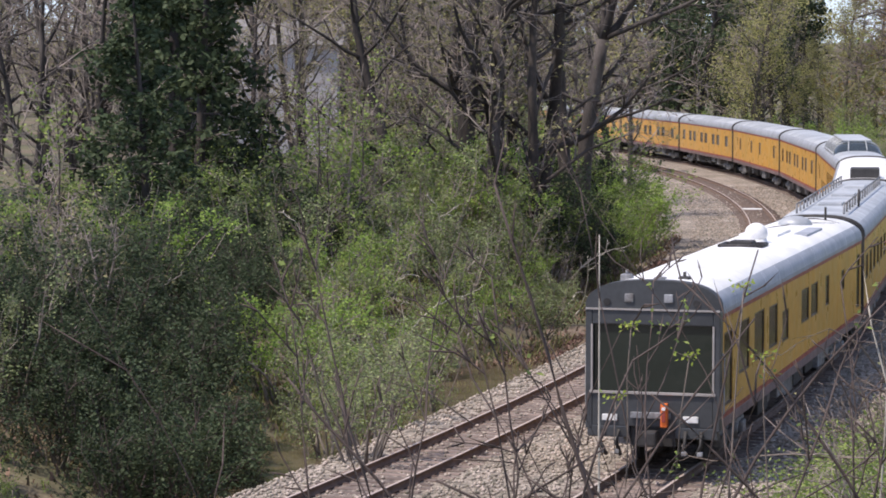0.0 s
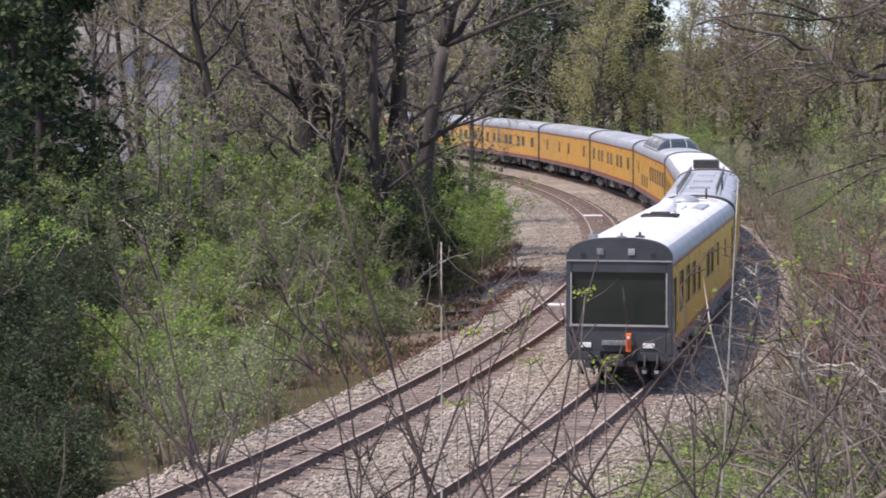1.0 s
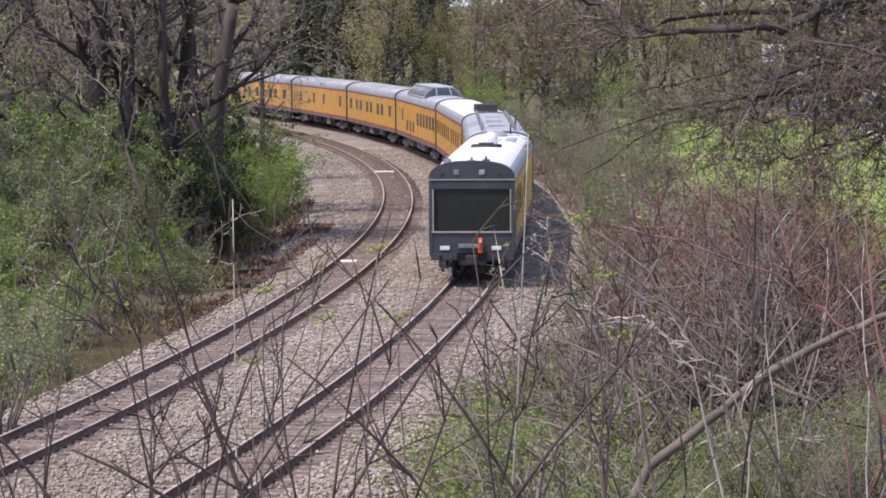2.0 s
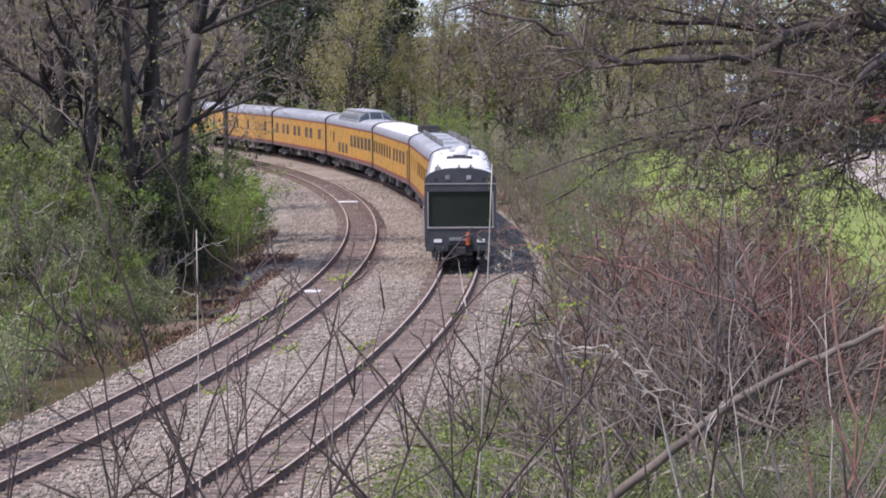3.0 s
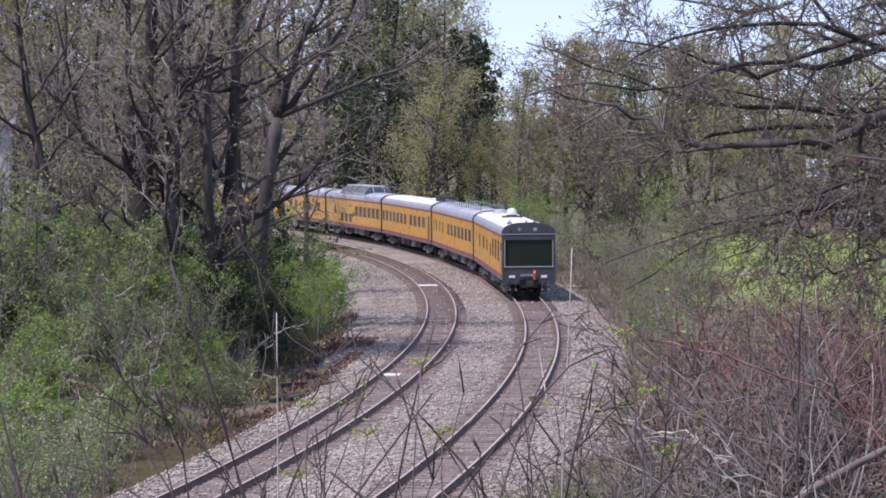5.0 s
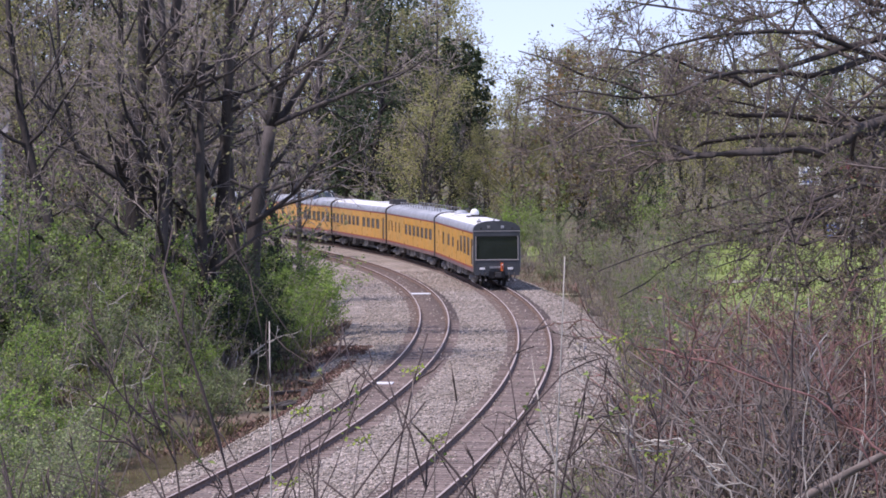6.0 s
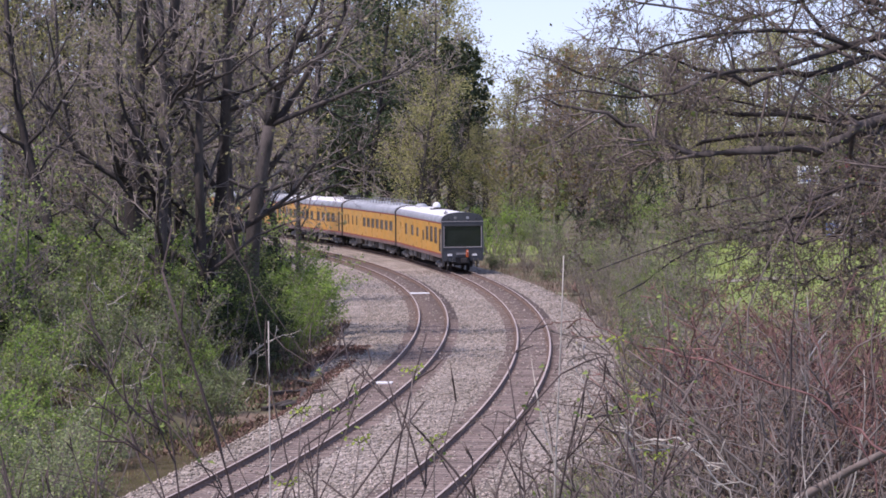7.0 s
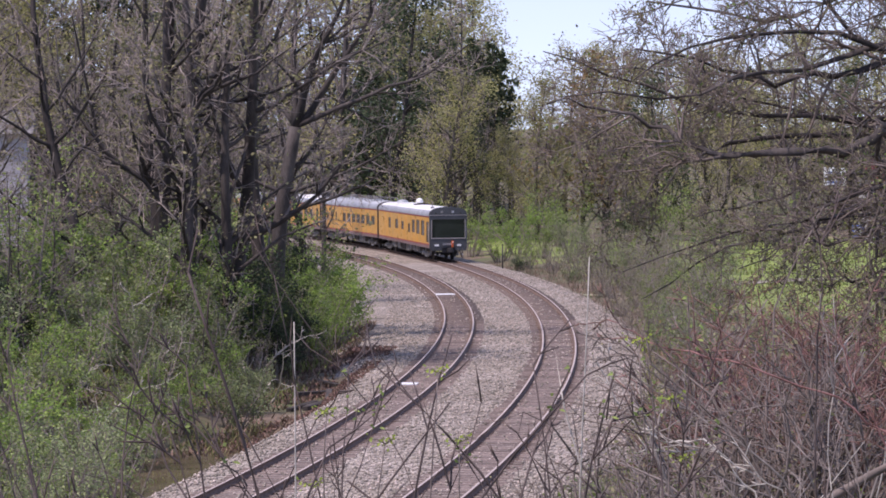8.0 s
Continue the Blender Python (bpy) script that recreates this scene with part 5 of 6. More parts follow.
    dead = bush(77, 2.8, 2.6, "dead pale grey branches among the bank's bushes", None, 0, 0, 0, 6, twig=M_TWIGPALE, count=4, least=0.013, wander=0.2, name="dead_bush", bark=M_TWIGPALE)
    first_place(dead, -17.4, 100, 0.7, 1.3)
    for x, y, s in ((-14.4, 94, 1.1), (-8.3, 110, 1.0), (-12.4, 90, 0.9), (-12.2, 101, 1.2), (-10.6, 95, 0.7), (-7.6, 106, 0.8)):
        place(dead, x, y, rng.uniform(0, 6.28), s)
    # low evergreen scrub at the bank's near end
    for _ in range(18):
        y = rng.uniform(56, 82)
        place(kinds[3], rng.uniform(-0.29, -0.205) * y, y, rng.uniform(0, 6.28), rng.uniform(0.8, 1.15), sink=0.1)
    # scrub standing in the meadow behind the thicket
    for _ in range(22):
        y = rng.uniform(74, 124)
        x = rng.uniform(0.085, 0.150) * y
        if math.hypot(x - C_MAIN[0], y - C_MAIN[1]) - R_MAIN > 5.5:
            place(kinds[rng.choices((0, 2, 3, 4), (1, 2, 0.7, 4))[0]], x, y, rng.uniform(0, 6.28), max(0.4, (EYE[2] - 0.058 * y - ground_z(x, y)) / 3.9 * rng.uniform(0.75, 1.05)))
    # evergreen scrub at the foot of the great trees
    for x, y, s in ((-7.6, 113, 0.95), (-8.4, 117, 1.2), (-7.0, 119, 1.0), (-9.6, 114, 1.35), (-7.6, 122.5, 1.1), (-9.4, 119.5, 1.4)):
        place(kinds[3], x, y, rng.uniform(0, 6.28), s)


build_bank_bushes()


def scatter_blades(name, label, material, seed, n, area, tall, wide, keep):
    """Grass, weeds and litter as one heap of small bent blades."""
    rng = np.random.default_rng(seed)
    x, y = rng.uniform(area[0], area[1], n), rng.uniform(area[2], area[3], n)
    ur = np.hypot(x - C_MAIN[0], y - C_MAIN[1]) - R_MAIN
    ul = np.hypot(x - C_SIDE[0], y - C_SIDE[1]) - R_SIDE
    patch = np.sin(x * 0.9 + 2 * np.sin(y * 0.35)) + np.sin(y * 0.6 + 1.7 * np.sin(x * 0.5)) + rng.normal(0, 0.7, n)
    ok = keep(x, y, ur, ul, patch)
    x, y = x[ok], y[ok]
    n = len(x)
    z = height(x, y)
    a, h = rng.uniform(0, math.tau, n), tall * rng.uniform(0.4, 1.3, n)
    lean = rng.normal(0, 0.5, (n, 2)) * h[:, None]
    s = wide * rng.uniform(0.5, 1.4, n)
    dx, dy = np.cos(a) * s, np.sin(a) * s
    base = np.stack([x, y, z - 0.02], 1)
    side = np.stack([dx, dy, np.zeros(n)], 1)
    top = base + np.stack([lean[:, 0], lean[:, 1], h], 1)
    v = np.stack([base - side, base + side, top + side * 0.4, top - side * 0.4], 1).reshape(-1, 3)
    tagged(put(name, raw_mesh(name, v, np.arange(n * 4).reshape(-1, 4)), material), label, "grass", kind="stuff")


scatter_blades("bank_litter", "brown dead leaves and dry stalks on the bank", M_DRY, 1, 60000, (-32, 2, 50, 140), 0.22, 0.05,
               lambda x, y, ur, ul, p: (ul < -4.4) & (p > -1.2))
scatter_blades("foot_litter", "rust-brown dead leaves drifted along the foot of the bank", M_LITTER, 6, 60000, (-9, 1, 92, 122), 0.10, 0.06,
               lambda x, y, ur, ul, p: (ul < -2.6) & (ul > -7.5) & (p > -0.9 - 0.5 * (ul + 2.6)))
scatter_blades("bank_weeds", "low green weeds along the ditch bank", M_GRASSBLADE, 2, 60000, (-32, 2, 50, 140), 0.35, 0.035,
               lambda x, y, ur, ul, p: (ul < -5.2) & (p > 0.3))
scatter_blades("verge_grass", "dry and green grass between ballast and thicket", M_GRASSBLADE, 3, 60000, (-2, 22, 28, 130), 0.35, 0.02,
               lambda x, y, ur, ul, p: (ur > 3.7) & (p > -0.6))
scatter_blades("verge_litter", "dry brown stalks along the verge", M_DRY, 4, 50000, (-2, 24, 28, 215), 0.5, 0.018,
               lambda x, y, ur, ul, p: (ur > 3.9) & (ur < 13) & (p > -0.4))
scatter_blades("meadow_grass", "bright green meadow grass beyond the thicket", M_MEADOWBLADE, 5, 30000, (10, 62, 80, 235), 0.25, 0.06,
               lambda x, y, ur, ul, p: (ur > 12) & (p > -0.8))


def build_thicket():
    """The brown, reddish and green thicket that mounds up on the near hillside."""
    rng = random.Random(31)
    red = [bush(91, 3.2, 2.0, "dense thicket of bare reddish-brown stems", M_BUD, 0.04, 1, 0.05, 24, twig=M_TWIGRED, name="thicket", count=7, least=0.005, wander=0.2, angle=58, bark=M_TWIGNEAR),
           bush(94, 2.8, 1.7, "tangled thicket of fine reddish twigs", M_RUSSET, 0.10, 1, 0.05, 20, twig=M_TWIGRED, name="thicket", count=8, least=0.0045, wander=0.24, angle=66, bark=M_TWIGNEAR)]
    brown = [bush(92, 3.6, 2.4, "open thicket of bare brown stems", M_BUD, 0.10, 1, 0.06, 17, twig=M_TWIGBROWN, name="thicket", count=7, least=0.005, wander=0.22, angle=58, bark=M_BARK),
             bush(95, 3.0, 2.6, "sprawling thicket of grey-brown arching stems", M_BUD, 0.14, 1, 0.05, 13, twig=M_TWIG, name="thicket", count=7, least=0.005, wander=0.26, angle=62),
             bush(96, 3.4, 2.0, "dark leafless thicket with crossing stems", M_BUD, 0.05, 1, 0.05, 16, twig=M_TWIGNEAR, name="thicket", count=6, least=0.005, wander=0.22, angle=55, bark=M_BARK)]
    green = [bush(93, 1.6, 1.3, "low leafy green undergrowth on the slope", M_LEAF, 0.8, 6, 0.036, 14, name="undergrowth", least=0.004),
             bush(97, 2.2, 1.7, "half-leafed green shrub on the slope", M_LEAFDUSTY, 0.4, 3, 0.042, 14, name="undergrowth", least=0.004, wander=0.2)]
    for p, x, y in zip(red + brown + green, (6.4, 5.2, 4.6, 4.0, 5.6, 2.9, 3.6), (39, 36, 44, 35, 47, 37, 31)):
        first_place(p, x, y, x, 0.8)
        p["group"] = "thicket on the near slope"

    def mound(b):
        """Fall of the thicket's top below eye level, by bearing: low at both ends, highest in the middle."""
        return float(np.interp(b, (0.045, 0.07, 0.096, 0.122, 0.157, 0.172, 0.185, 0.23), (0.122, 0.092, 0.069, 0.056, 0.051, 0.066, 0.090, 0.098)))

    n = 0
    while n < 88:
        y = rng.uniform(24, 66)
        b = rng.uniform(0.056, 0.215)
        x = b * y
        if math.hypot(x - C_MAIN[0], y - C_MAIN[1]) - R_MAIN < 3.6:
            continue
        room = EYE[2] - mound(b) * y - ground_z(x, y)
        if room < 0.6:
            continue
        k = rng.random()
        if b < 0.088 and k < 0.72 or k < 0.10:
            proto, tall = rng.choice(green), 1.9
        elif 0.112 < b < 0.178 and k < 0.58:
            proto, tall = rng.choice(red), 3.3
        else:
            proto, tall = rng.choice(brown), 3.7
        size = min(1.6 if tall > 2 else 1.1, room / tall * rng.uniform(0.95, 1.4))
        place(proto, x, y, rng.uniform(0, 6.28), max(0.28, size))
        n += 1
    for _ in range(26):
        y = rng.uniform(20, 38)
        x = rng.uniform(0.055, 0.15 if y < 32 else 0.21) * y
        place(rng.choice(green), x, y, rng.uniform(0, 6.28), rng.uniform(0.4, 0.75))
    # leafy patches at both ends of the mound
    for _ in range(44):
        right = rng.random() < 0.28
        y = rng.uniform(25, 34) if right else rng.uniform(30, 50)
        b = rng.uniform(0.18, 0.222) if right else rng.uniform(0.046, 0.092)
        x = b * y
        tall = EYE[2] - (0.135 if right else 0.126) * y - ground_z(x, y)
        if math.hypot(x - C_MAIN[0], y - C_MAIN[1]) - R_MAIN > 3.4 and tall > 0.3:
            place(green[0], x, y, rng.uniform(0, 6.28), min(1.5, max(0.35, tall / 1.7)))

    for _ in range(34):
        y = rng.uniform(22, 32)
        x = rng.uniform(0.125, 0.222) * y
        place(rng.choice(green), x, y, rng.uniform(0, 6.28), rng.uniform(0.36, 0.56))


build_thicket()


def build_near_tree():
    """The big bare tree whose crooked limbs reach in over the slope and droop at their ends."""
    w = Wood(7, 2)
    rng = w.rng
    bx, by = 10.6, 41.0
    bz = ground_z(bx, by)
    trunk = w.limb((0, 0, -0.5), (0.02, 0, 1), 14, 0.42, 0.16, 12, 0.035, 0.02)
    # the great limbs, from the trunk outwards
    for way, r0, r1, ln, count in (
            ([(10.6, 41, 9.0), (9.2, 39.6, 9.35), (7.99, 38.5, 9.47), (7.42, 38.2, 9.60), (6.52, 38, 9.32), (6.0, 37.8, 9.08), (5.2, 37.6, 8.96), (4.21, 37.6, 8.93), (3.64, 37.8, 9.05), (3.06, 38, 9.43), (2.33, 38, 9.64), (1.5, 38, 9.73)], 0.125, 0.012, 2.3, 17),
            ([(10.6, 41, 9.9), (9.0, 39.5, 10.0), (7.99, 39, 10.12), (7.0, 39, 10.38), (5.8, 39, 10.1), (4.95, 39, 10.02), (4.13, 39, 10.2), (2.9, 39, 10.57)], 0.09, 0.014, 2.4, 17),
            ([(10.6, 41, 8.8), (9.2, 39, 9.15), (7.99, 37.5, 9.30), (7.42, 37, 8.82), (6.93, 36.8, 8.50), (6.18, 36.8, 8.54), (5.36, 36.8, 8.18), (4.53, 37, 7.86)], 0.085, 0.012, 2.0, 16),
            ([(10.6, 41, 10.6), (9.3, 40.5, 11.2), (7.9, 40, 11.0), (6.4, 40, 11.3), (4.9, 40, 11.0), (3.2, 40.2, 11.2)], 0.09, 0.014, 2.6, 17),
            ([(10.6, 41, 8.4), (9.4, 39.6, 8.7), (8.3, 38.6, 8.45), (7.4, 38.2, 8.0), (6.7, 38, 7.72), (6.0, 38, 7.3)], 0.06, 0.010, 1.8, 13),
            ([(10.6, 41, 8.0), (9.5, 40, 8.3), (8.6, 39.4, 8.2), (7.9, 39, 7.75), (7.3, 39, 7.3), (6.7, 39, 6.9)], 0.05, 0.009, 1.4, 12),
            ([(10.6, 41, 8.2), (9.2, 42.5, 8.6), (8.0, 43.5, 8.3), (6.9, 44, 7.8), (5.9, 44, 7.5), (5.0, 44, 7.0)], 0.05, 0.009, 1.6, 12),
            ([(10.6, 41, 8.6), (8.8, 39, 8.7), (7.4, 38, 8.1), (6.6, 37.8, 8.2), (5.7, 37.6, 7.7), (5.1, 37.6, 7.75), (4.6, 37.6, 7.4)], 0.05, 0.009, 1.6, 13),
            ([(10.6, 41, 8.2), (9.0, 40, 7.9), (7.6, 39.5, 7.5), (6.2, 39.4, 7.0), (5.6, 39.4, 7.1)], 0.05, 0.009, 1.5, 12),
            ([(10.6, 41, 9.4), (9.0, 42, 9.5), (7.4, 42.4, 9.2), (5.6, 42.6, 9.3), (4.2, 42.4, 8.9), (3.2, 42.4, 8.85), (2.4, 42.4, 8.7)], 0.075, 0.010, 2.1, 16),
            ([(10.6, 41, 9.2), (9.4, 43, 9.0), (8.0, 43.6, 8.8), (6.6, 43.8, 8.6), (5.2, 44, 8.1), (4.2, 44, 7.9)], 0.06, 0.010, 1.8, 13)):
        sub = w.along([(x - bx, y - by, z - bz) for x, y, z in way], r0, r1)
        w.spray(sub, 3, ln, count, 52, -0.015, 0.52, 0.16, 0.2)
    for k in range(20):
        f = 0.44 + 0.53 * k / 20
        p, d, r = trunk[min(12, int(f * 12))]
        ln = rng.uniform(7.0, 11.0)
        toward = Vector((-1, rng.uniform(-0.6, 0.6), rng.uniform(max(-0.16, (9.4 - p.z - bz) / ln), 0.34)))
        if k % 5 == 4:
            toward = Vector((rng.uniform(0.2, 1), rng.uniform(-1, 1), 0.3))
        sub = w.limb(p, toward, ln, rng.uniform(0.045, 0.085), 0.008, 14, 0.15, 0.0)
        w.spray(sub, 3, ln * 0.22, 9, 50, -0.01, 0.52, 0.12, 0.22)
    t = plant("near_tree", "large bare tree with dark spreading limbs and budding twigs", "tree", "", w, 0.05, M_BARK, M_TWIGNEAR,
              [(some(w, 0.30), M_BUD, 2, 0.035, 0.05), (some(w, 0.035), M_LEAF, 2, 0.04, 0.05)], 0.0038, 0.045)
    t.matrix_basis = Matrix.Translation((bx, by, bz))


build_near_tree()


def build_foreground_stems():
    """Thin leafless stems on the near slope, some with a sprig of new leaves."""
    rng = random.Random(17)

    def stem(x, y, top, lean, r, m, label, twigs=5, sprig=0.0, wander=0.07, bend=0.0):
        w = Wood(int(x * 100 + y * 10) + 500, 2)
        z = ground_z(x, y)
        h = top - z
        pts = w.limb((0, 0, -0.1), (lean / h, w.rng.uniform(-0.05, 0.05), 1), h + 0.8 * abs(lean), r, r * 0.3, 12, wander, 0.0, bend)
        w.spray(pts, 2 if twigs > 3 else 1, h * 0.22, twigs, 36, 0.04, 0.5, 0.45, 0.12)
        leaves = []
        if sprig:
            tip = pts[-1]
            leaves = [([(pts[-1][0], tip[1]), (pts[-2][0], tip[1]), *w.tips[:3]], M_LEAF, 4, 0.024, 0.03)]
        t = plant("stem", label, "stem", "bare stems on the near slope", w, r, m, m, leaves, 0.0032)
        t.matrix_basis = Matrix.Translation((x, y, z))

    def sprig(x, y, z, seed):
        """A thin shoot that ends in a flat tuft of fresh yellow-green leaves."""
        w = Wood(seed, 2)
        g = ground_z(x, y)
        pts = w.along([(0.25 * w.rng.uniform(-1, 1), 0, -0.1), (0.10 * w.rng.uniform(-1, 1), 0, (z - g) * 0.6), (0, 0, z - g - 0.05)], 0.008, 0.003, 4, 0.012)
        top = pts[-1][0]
        for k in range(6):
            a = k * 1.05 + w.rng.uniform(-0.3, 0.3)
            w.limb(top, (math.cos(a), math.sin(a), 0.45), w.rng.uniform(0.04, 0.075), 0.0028, 0.0015, 2, 0.1)
        tips = [(c[2][-1][0], c[2][-1][1]) for c in w.chains[1:]] + [(c[2][-2][0], c[2][-2][1]) for c in w.chains[1:]]
        t = plant("shoot", "thin shoot with a tuft of fresh yellow-green leaves", "shoot", "leafing shoots on the near slope", w, 0.008, M_TWIGNEAR, M_TWIGNEAR, [(tips, M_SPRIG, 3, 0.016, 0.012)], 0.002)
        t.matrix_basis = Matrix.Translation((x, y, g))

    for k, (x, z) in enumerate(((-0.04, 7.94), (-0.62, 7.72), (0.08, 7.58), (-0.70, 7.36), (1.04, 8.10), (1.21, 7.79), (1.30, 7.48), (-0.32, 7.54))):
        sprig(x, 14.0, z, 900 + k)
    def bowed(way, r, m):
        """A long cane that leans out of the thicket along way-points."""
        w = Wood(int(way[0][0] * 1000), 2)
        x, y = way[0][:2]
        g = ground_z(x, y)
        pts = w.along([(0, 0, -0.1)] + [(a - x, b - y, c - g) for a, b, c in way[1:]], r, r * 0.3, 5, 0.012)
        w.spray(pts, 2, 0.5, 6, 38, 0.03, 0.5, 0.35, 0.14)
        t = plant("stem", "long cane leaning out of the thicket", "stem", "canes leaning out of the thicket", w, r, m, m, (), 0.0030)
        t.matrix_basis = Matrix.Translation((x, y, g))

    bowed([(3.3, 20, 5), (2.29, 20, 6.85), (1.70, 20, 7.35), (1.14, 20, 7.74)], 0.015, M_TWIGNEAR)
    bowed([(3.5, 20.5, 5), (2.59, 20, 6.57), (2.0, 20, 7.02), (1.38, 20, 7.39)], 0.014, M_BARKGREY)
    bowed([(4.2, 20, 5), (3.6, 20, 6.7), (2.99, 20, 7.18), (2.33, 20, 7.43), (1.59, 20, 7.60), (1.25, 20, 7.78)], 0.013, M_TWIGRED)
    bowed([(2.9, 21, 5), (2.5, 21, 6.3), (2.1, 21, 6.75), (1.75, 21, 6.72), (1.45, 21, 6.95), (1.3, 21, 7.25)], 0.012, M_TWIGPALE)
    bowed([(3.9, 21.5, 5), (3.75, 21.5, 6.4), (3.35, 21.5, 7.2), (3.2, 21.5, 7.75)], 0.012, M_TWIGRED)
    bowed([(2.6, 19, 5), (2.7, 19, 6.0), (2.45, 19, 6.6), (2.0, 19, 6.85)], 0.011, M_TWIGPALE)
    dark, pale = "thin dark bare stem rising from the slope", "long pale dry stem rising from the slope"
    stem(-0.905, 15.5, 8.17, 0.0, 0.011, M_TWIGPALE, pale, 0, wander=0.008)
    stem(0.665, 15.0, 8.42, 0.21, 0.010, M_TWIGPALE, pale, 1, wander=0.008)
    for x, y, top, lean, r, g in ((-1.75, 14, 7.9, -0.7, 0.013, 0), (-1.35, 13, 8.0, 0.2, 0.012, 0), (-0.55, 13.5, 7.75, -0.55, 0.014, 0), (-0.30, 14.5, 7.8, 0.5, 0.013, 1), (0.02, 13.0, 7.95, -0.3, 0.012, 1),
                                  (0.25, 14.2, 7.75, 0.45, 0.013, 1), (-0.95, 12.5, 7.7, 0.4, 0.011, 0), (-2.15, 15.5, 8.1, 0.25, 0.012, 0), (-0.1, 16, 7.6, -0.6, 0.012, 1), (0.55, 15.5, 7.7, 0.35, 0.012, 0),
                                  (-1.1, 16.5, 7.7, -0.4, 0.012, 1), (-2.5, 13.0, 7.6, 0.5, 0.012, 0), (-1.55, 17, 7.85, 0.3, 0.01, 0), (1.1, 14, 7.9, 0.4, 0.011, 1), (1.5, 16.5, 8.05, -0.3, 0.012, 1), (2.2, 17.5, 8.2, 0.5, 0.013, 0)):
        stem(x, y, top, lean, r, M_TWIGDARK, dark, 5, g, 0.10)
    bent = "long bent dark stem rising from the slope"
    for x, y, top, lean, r, bend in ((0.3, 13.0, 7.5, -0.6, 0.020, -0.075), (-0.9, 13.4, 7.6, -0.5, 0.019, -0.07), (-0.2, 12.6, 8.05, -0.9, 0.019, -0.01), (-0.75, 14.2, 8.0, 0.5, 0.016, 0.055), (0.1, 13.8, 7.7, 0.4, 0.017, 0.07),
                                     (-1.5, 14.5, 7.8, 0.5, 0.015, 0.05), (-2.6, 13.6, 7.5, 0.6, 0.017, 0.06), (0.9, 13.2, 7.6, -0.5, 0.016, -0.06), (-1.1, 12.4, 7.7, 0.2, 0.015, 0.03), (-0.35, 14.8, 7.95, -0.3, 0.014, 0.02), (1.4, 14.6, 7.9, -0.8, 0.016, -0.05)):
        stem(x, y, top, lean, r, M_TWIGDARK, bent, 3, 0, 0.045, bend)
    cane = "arching dry cane at the edge of the thicket"
    for _ in range(26):
        y = rng.uniform(21, 38)
        x = rng.uniform(0.075, 0.19) * y
        stem(x, y, ground_z(x, y) + rng.uniform(1.8, 3.2), rng.uniform(-2.4, 2.4), rng.uniform(0.012, 0.022), rng.choice((M_BARKGREY, M_TWIGNEAR, M_TWIGNEAR, M_TWIGRED)), cane, 4, 0, 0.12, rng.uniform(-0.10, 0.10))
    for _ in range(34):
        y = rng.uniform(17, 30)
        x = rng.uniform(0.085, 0.20) * y
        stem(x, y, ground_z(x, y) + rng.uniform(1.2, 2.6), rng.uniform(-0.9, 1.8), rng.uniform(0.007, 0.014), rng.choice((M_TWIGPALE, M_BARKGREY, M_TWIGNEAR, M_TWIGNEAR, M_TWIGDARK)), cane, 3, 1 if rng.random() < 0.15 else 0, 0.09, rng.uniform(-0.07, 0.14))
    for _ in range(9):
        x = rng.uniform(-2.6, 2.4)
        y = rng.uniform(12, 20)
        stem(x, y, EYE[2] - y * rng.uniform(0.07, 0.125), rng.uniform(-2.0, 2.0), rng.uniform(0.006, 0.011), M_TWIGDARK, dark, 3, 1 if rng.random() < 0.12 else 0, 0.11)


build_foreground_stems()


def build_old_ties():
    """Discarded ties lying at the foot of the bank."""
    rng = random.Random(3)
    bm = boxes((-1.25, 1.25, -0.12, 0.12, 0.0, 0.18))
    bmesh.ops.bevel(bm, geom=bm.edges[:], offset=0.02, segments=1, affect="EDGES")
    me = bpy.data.meshes.new("old_tie")
    bm.to_mesh(me)
    bm.free()
    me.materials.append(M_BARK)
    for x, y in ((-4.7, 99.5), (-4.9, 102.5), (-4.6, 105.2), (-5.2, 108.0), (-5.6, 104.0), (-4.9, 111)):
        ob = new("old_tie", me)
        ob.matrix_basis = Matrix.Translation((x, y, ground_z(x, y) - 0.03)) @ Matrix.Rotation(rng.uniform(0.9, 2.0), 4, "Z") @ Matrix.Rotation(rng.uniform(-0.06, 0.06), 4, "Y")
        tagged(ob, "dark rotten wooden tie dumped beside the track", "old tie", "discarded ties")


build_old_ties()


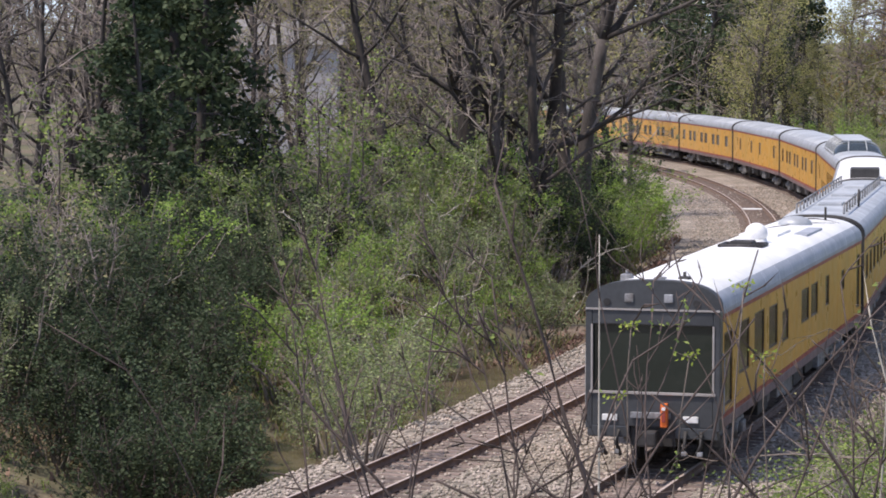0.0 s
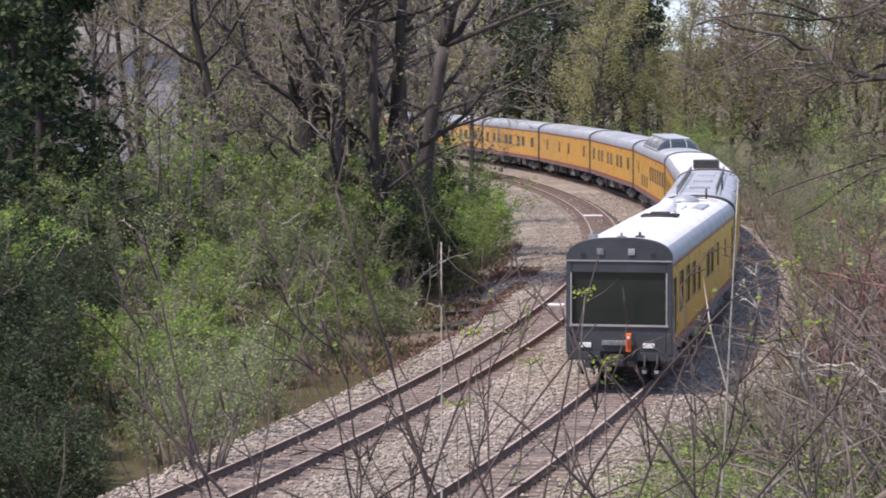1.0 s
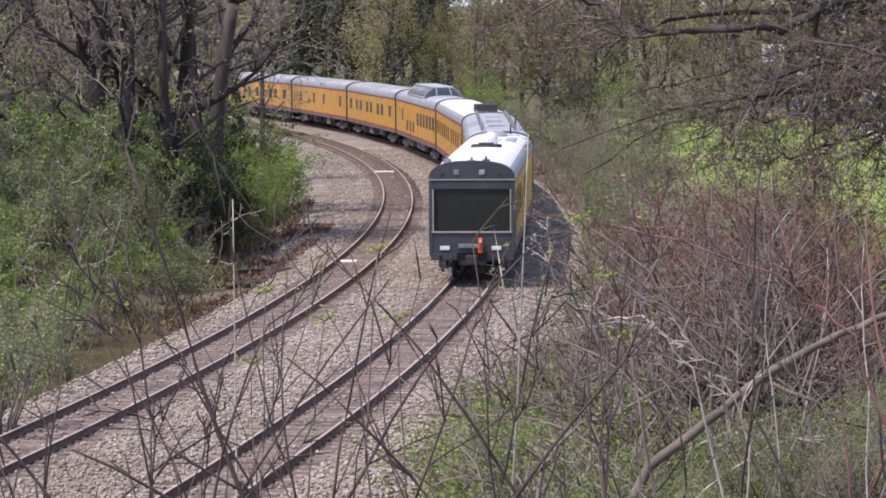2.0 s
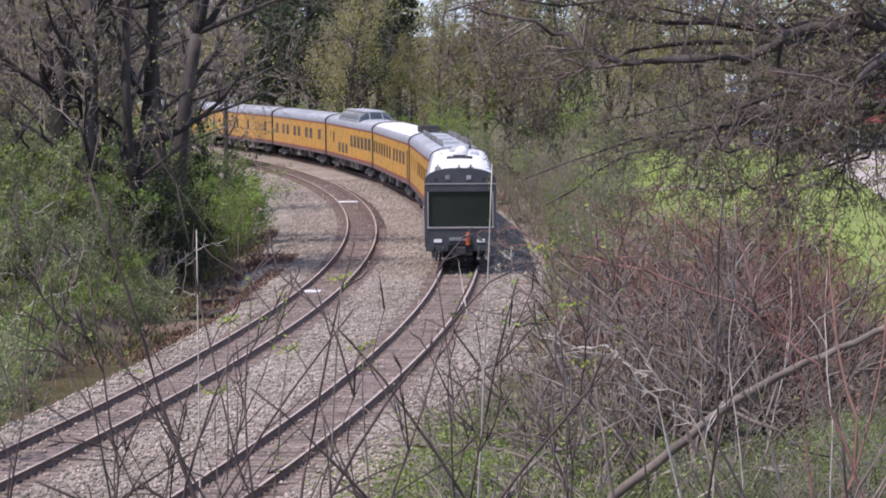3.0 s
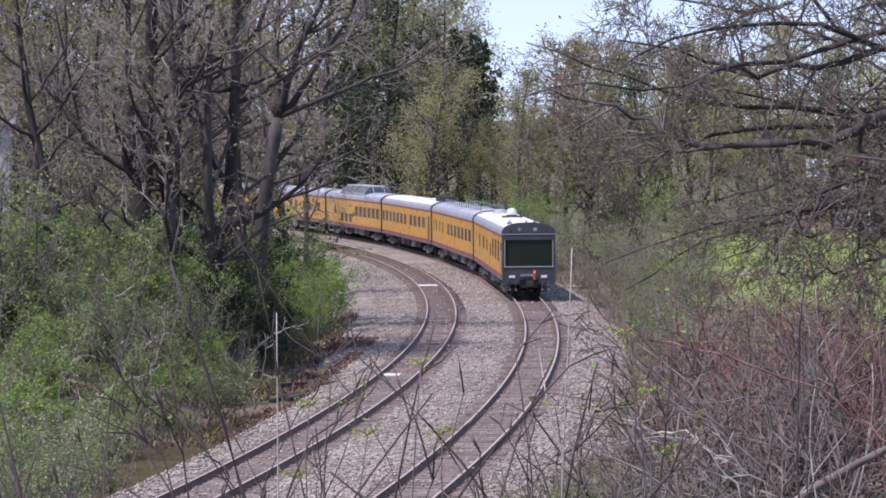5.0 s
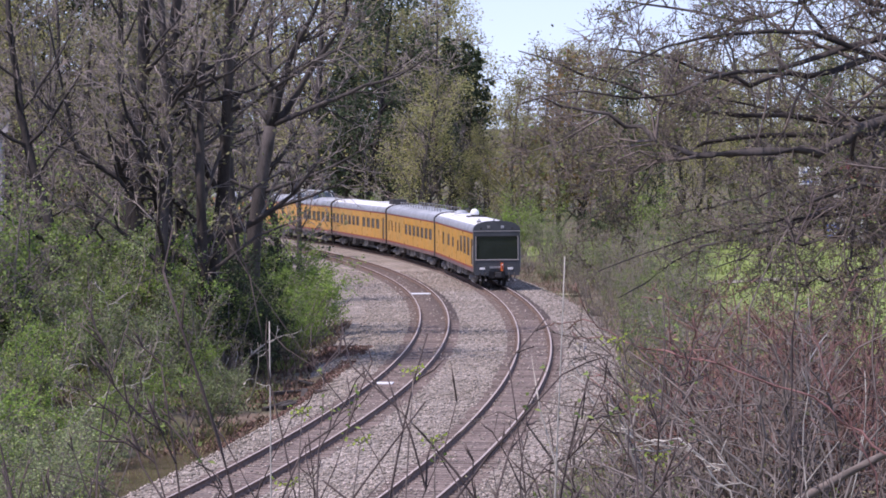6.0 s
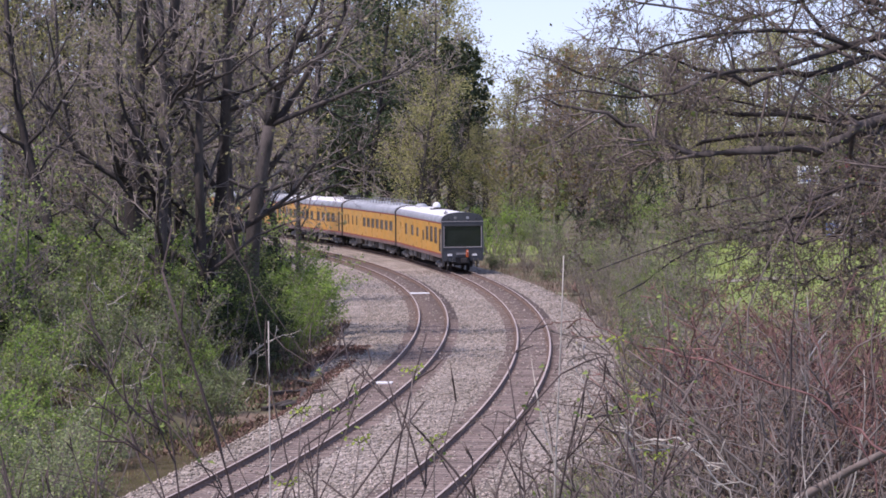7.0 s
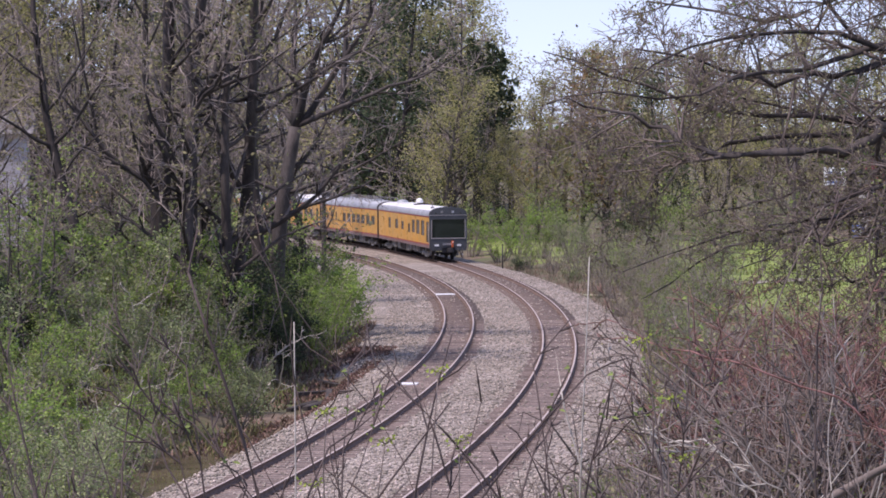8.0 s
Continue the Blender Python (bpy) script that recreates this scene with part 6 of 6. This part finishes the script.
def build_leaning_branch():
    grey, pale = "grey-brown leaning limb fallen across the thicket", "grey crooked dead limb in the thicket"
    for ways, r, m, label in (
            (([(1.9, 24, 4.0), (2.45, 24, 5.0), (3.01, 24, 5.44), (3.53, 24, 5.86), (4.11, 24, 6.17), (4.69, 24, 6.42), (5.05, 24, 6.60), (5.7, 24.2, 6.95)],
              [(3.46, 24, 5.83), (3.99, 23.9, 5.59), (4.2, 23.9, 5.43), (5.0, 23.8, 5.25)]), 0.048, M_TWIGNEAR, grey),
            (([(1.25, 24, 4.0), (1.47, 24, 5.0), (1.59, 24, 5.2), (1.80, 24, 5.41), (2.18, 24, 5.51), (2.16, 24, 5.75), (2.03, 24, 6.07), (1.89, 24, 6.41), (2.01, 24, 6.70)],
              [(2.18, 24, 5.51), (1.90, 23.9, 5.56), (1.59, 23.9, 5.61), (1.28, 23.8, 5.57)],
              [(2.18, 24, 5.51), (2.58, 24.1, 5.73), (2.79, 24.1, 5.84)],
              [(1.89, 24, 6.41), (2.10, 24, 6.55), (2.32, 24.1, 6.63)]), 0.022, M_BARKGREY, pale)):
        w = Wood(int(r * 1000), 2)
        x, y, z = ways[0][0]
        z = min(z, ground_z(x, y))
        for k, way in enumerate(ways):
            sub = w.along([(a - x, b - y, (c - z) if q or k else -0.05) for q, (a, b, c) in enumerate(way)], r * (1.1 if k == 0 else 0.5), r * (0.5 if k == 0 else 0.15), 4, 0.007)
            w.spray(sub, 2, 0.5, 3, 40, 0.03, 0.5, 0.4, 0.15)
        t = plant("fallen_limb", label, "limb", "limbs fallen in the thicket", w, r, m, m, (), 0.004, 0.02)
        t.matrix_basis = Matrix.Translation((x, y, z))


build_leaning_branch()


# ---- buildings and posts beyond the meadow ----
def named_part(name, rows, material, parent, label="", bevel=0.0):
    return part(name, boxes(*rows, bevel=bevel), material, parent, label)


def build_house():
    """A pale-sided house half hidden by the wood."""
    h = tagged(empty("house"), "pale grey sided house half hidden behind trees", "house")
    x, y = -33.8, 186
    z = ground_z(x, y)
    h.matrix_basis = Matrix.Translation((x, y, z)) @ Matrix.Rotation(0.12, 4, "Z")
    top = 10.3 - z
    named_part("wall", [(-4.4, 4.4, -0.1, 0.1, -0.5, top), (-4.4, 4.4, 8.9, 9.1, -0.5, top), (-4.4, -4.2, 0.1, 8.9, -0.5, top), (4.2, 4.4, 0.1, 8.9, -0.5, top)], M_WALL, h)
    for k in range(int(top / 0.25)):
        named_part("siding_board", [(-4.42, 4.42, -0.125, -0.1, k * 0.25, k * 0.25 + 0.235)], M_WALL, h)
    bm = bmesh.new()
    v = [bm.verts.new(p) for p in ((-4.9, -0.6, top - 0.1), (4.9, -0.6, top - 0.1), (4.9, 9.6, top - 0.1), (-4.9, 9.6, top - 0.1), (-4.9, 4.5, top + 1.8), (4.9, 4.5, top + 1.8))]
    for q in ((0, 1, 5, 4), (2, 3, 4, 5), (0, 4, 3), (1, 2, 5), (0, 3, 2, 1)):
        bm.faces.new([v[i] for i in q])
    part("roof", bm, M_SHINGLE, h, "grey shingled roof")


build_house()


def build_shop():
    """A long low roadside shop with a red fascia and awning."""
    s = tagged(empty("shop"), "long pale roadside shop with red fascia and awning", "shop")
    s.matrix_basis = Matrix.Translation((39.5, 238, ground_z(45, 238)))
    named_part("wall", [(0, 26, 0, 0.25, 0, 5.4), (0, 0.25, 0.25, 11, 0, 5.4), (25.75, 26, 0.25, 11, 0, 5.4), (0, 26, 11, 11.25, 0, 5.4)], M_WALL, s)
    named_part("roof", [(-0.3, 26.3, -0.3, 11.6, 5.4, 5.65)], M_SHINGLE, s)
    named_part("fascia", [(-0.2, 26.2, -0.42, -0.2, 4.9, 5.9)], M_REDROOF, s, "red painted fascia")
    bm = bmesh.new()
    v = [bm.verts.new(p) for p in ((-0.2, -2.6, 2.7), (26.2, -2.6, 2.7), (26.2, 0, 3.5), (-0.2, 0, 3.5), (-0.2, -2.6, 2.55), (26.2, -2.6, 2.55), (26.2, 0, 3.35), (-0.2, 0, 3.35))]
    for q in ((0, 1, 2, 3), (7, 6, 5, 4), (0, 4, 5, 1), (1, 5, 6, 2), (2, 6, 7, 3), (3, 7, 4, 0)):
        bm.faces.new([v[i] for i in q])
    part("awning", bm, M_REDROOF, s, "sloping red awning")
    for k in range(9):
        named_part("awning_post", [(0.3 + k * 3.2, 0.42 + k * 3.2, -2.5, -2.38, 0, 2.58)], M_WHITE, s)
    for k in range(8):
        x = 0.9 + k * 3.1
        w = named_part("window", [(x, x + 2.1, -0.03, 0.02, 0.7, 2.4)], M_SHOPGLASS, s)
        named_part("frame", [(x - 0.08, x + 2.18, -0.06, -0.03, 0.6, 0.7), (x - 0.08, x + 2.18, -0.06, -0.03, 2.4, 2.5), (x + 1.0, x + 1.1, -0.06, -0.03, 0.7, 2.4)], M_WHITE, w)
    # boards at the roadside
    for x, y, z0, z1, w, m, label, name in ((36.6, 231, 1.0, 2.1, 1.1, M_BLUE, "blue and white panel on posts beside the road", "sign_board"),
                                            (43.2, 232, 1.7, 2.9, 1.5, M_WHITE, "white panel with blue bars on posts", "sign_board"),
                                            (34.8, 233, 5.6, 7.2, 1.9, M_WHITE, "tall pale panel raised on a pole", "pole_sign")):
        b = tagged(empty(name), label, "sign", "roadside signs")
        b.matrix_basis = Matrix.Translation((x, y, ground_z(x, y)))
        named_part("panel", [(-w / 2, w / 2, -0.06, 0.06, z0, z1)], m, b, bevel=0.01)
        for px in ((-w / 2 + 0.1, w / 2 - 0.1) if z0 < 3 else (0,)):
            named_part("post", [(px - 0.06, px + 0.06, 0.07, 0.19, -0.1, z1 - 0.1)], M_DARKIRON, b)
        other = M_BLUE if m is M_WHITE else M_WHITE
        for k in range(3):
            named_part("bar", [(-w * 0.36, w * (0.36 - 0.1 * k), -0.075, -0.062, z0 + 0.2 + k * (z1 - z0 - 0.3) / 3, z0 + 0.36 + k * (z1 - z0 - 0.3) / 3)], other, b)
    # a red angular roof sign
    b = tagged(empty("roof_sign"), "red angular emblem on a dark pole", "sign", "roadside signs")
    b.matrix_basis = Matrix.Translation((38.3, 232, ground_z(38.3, 232)))
    bm = bmesh.new()
    ring = [bm.verts.new((math.cos(k * math.pi / 5) * (1.1 if k % 2 else 0.7), -0.1, 6.9 + math.sin(k * math.pi / 5) * (1.1 if k % 2 else 0.7))) for k in range(10)]
    f = bm.faces.new(ring)
    r = bmesh.ops.extrude_face_region(bm, geom=[f])
    bmesh.ops.translate(bm, verts=[v for v in r["geom"] if isinstance(v, bmesh.types.BMVert)], vec=(0, 0.2, 0))
    part("emblem", bm, M_REDROOF, b)
    part("pole", tube(bmesh.new(), [(0, 0.15, -0.1), (0, 0.15, 6.9)], 0.12, 10), M_DARKIRON, b)


build_shop()


def build_posts():
    p = tagged(empty("utility_pole"), "weathered brown wooden utility pole in the meadow", "pole")
    p.matrix_basis = Matrix.Translation((25.3, 189, ground_z(25.3, 189)))
    part("shaft", tube(bmesh.new(), [(0, 0, -0.3), (0.02, 0, 4), (0.05, 0, 9.2)], [0.19, 0.17, 0.13], 10), M_BARK, p)
    named_part("crossarm", [(-1.2, 1.2, -0.24, -0.12, 8.3, 8.42)], M_BARK, p)
    for x in (-1.05, -0.4, 0.4, 1.05):
        part("insulator", tube(bmesh.new(), [(x, -0.18, 8.4), (x, -0.18, 8.6)], [0.06, 0.04], 8), M_TRIM, p)
    q = tagged(empty("marker_post"), "thin dark trackside marker post", "post")
    q.matrix_basis = Matrix.Translation((4.6, 201, ground_z(4.6, 201)))
    part("stake", tube(bmesh.new(), [(0, 0, -0.2), (0, 0, 1.75)], 0.055, 8), M_DARKIRON, q)
    named_part("cap", [(-0.07, 0.07, -0.07, 0.07, 1.75, 1.82)], M_DARKIRON, q)


build_posts()


motions()
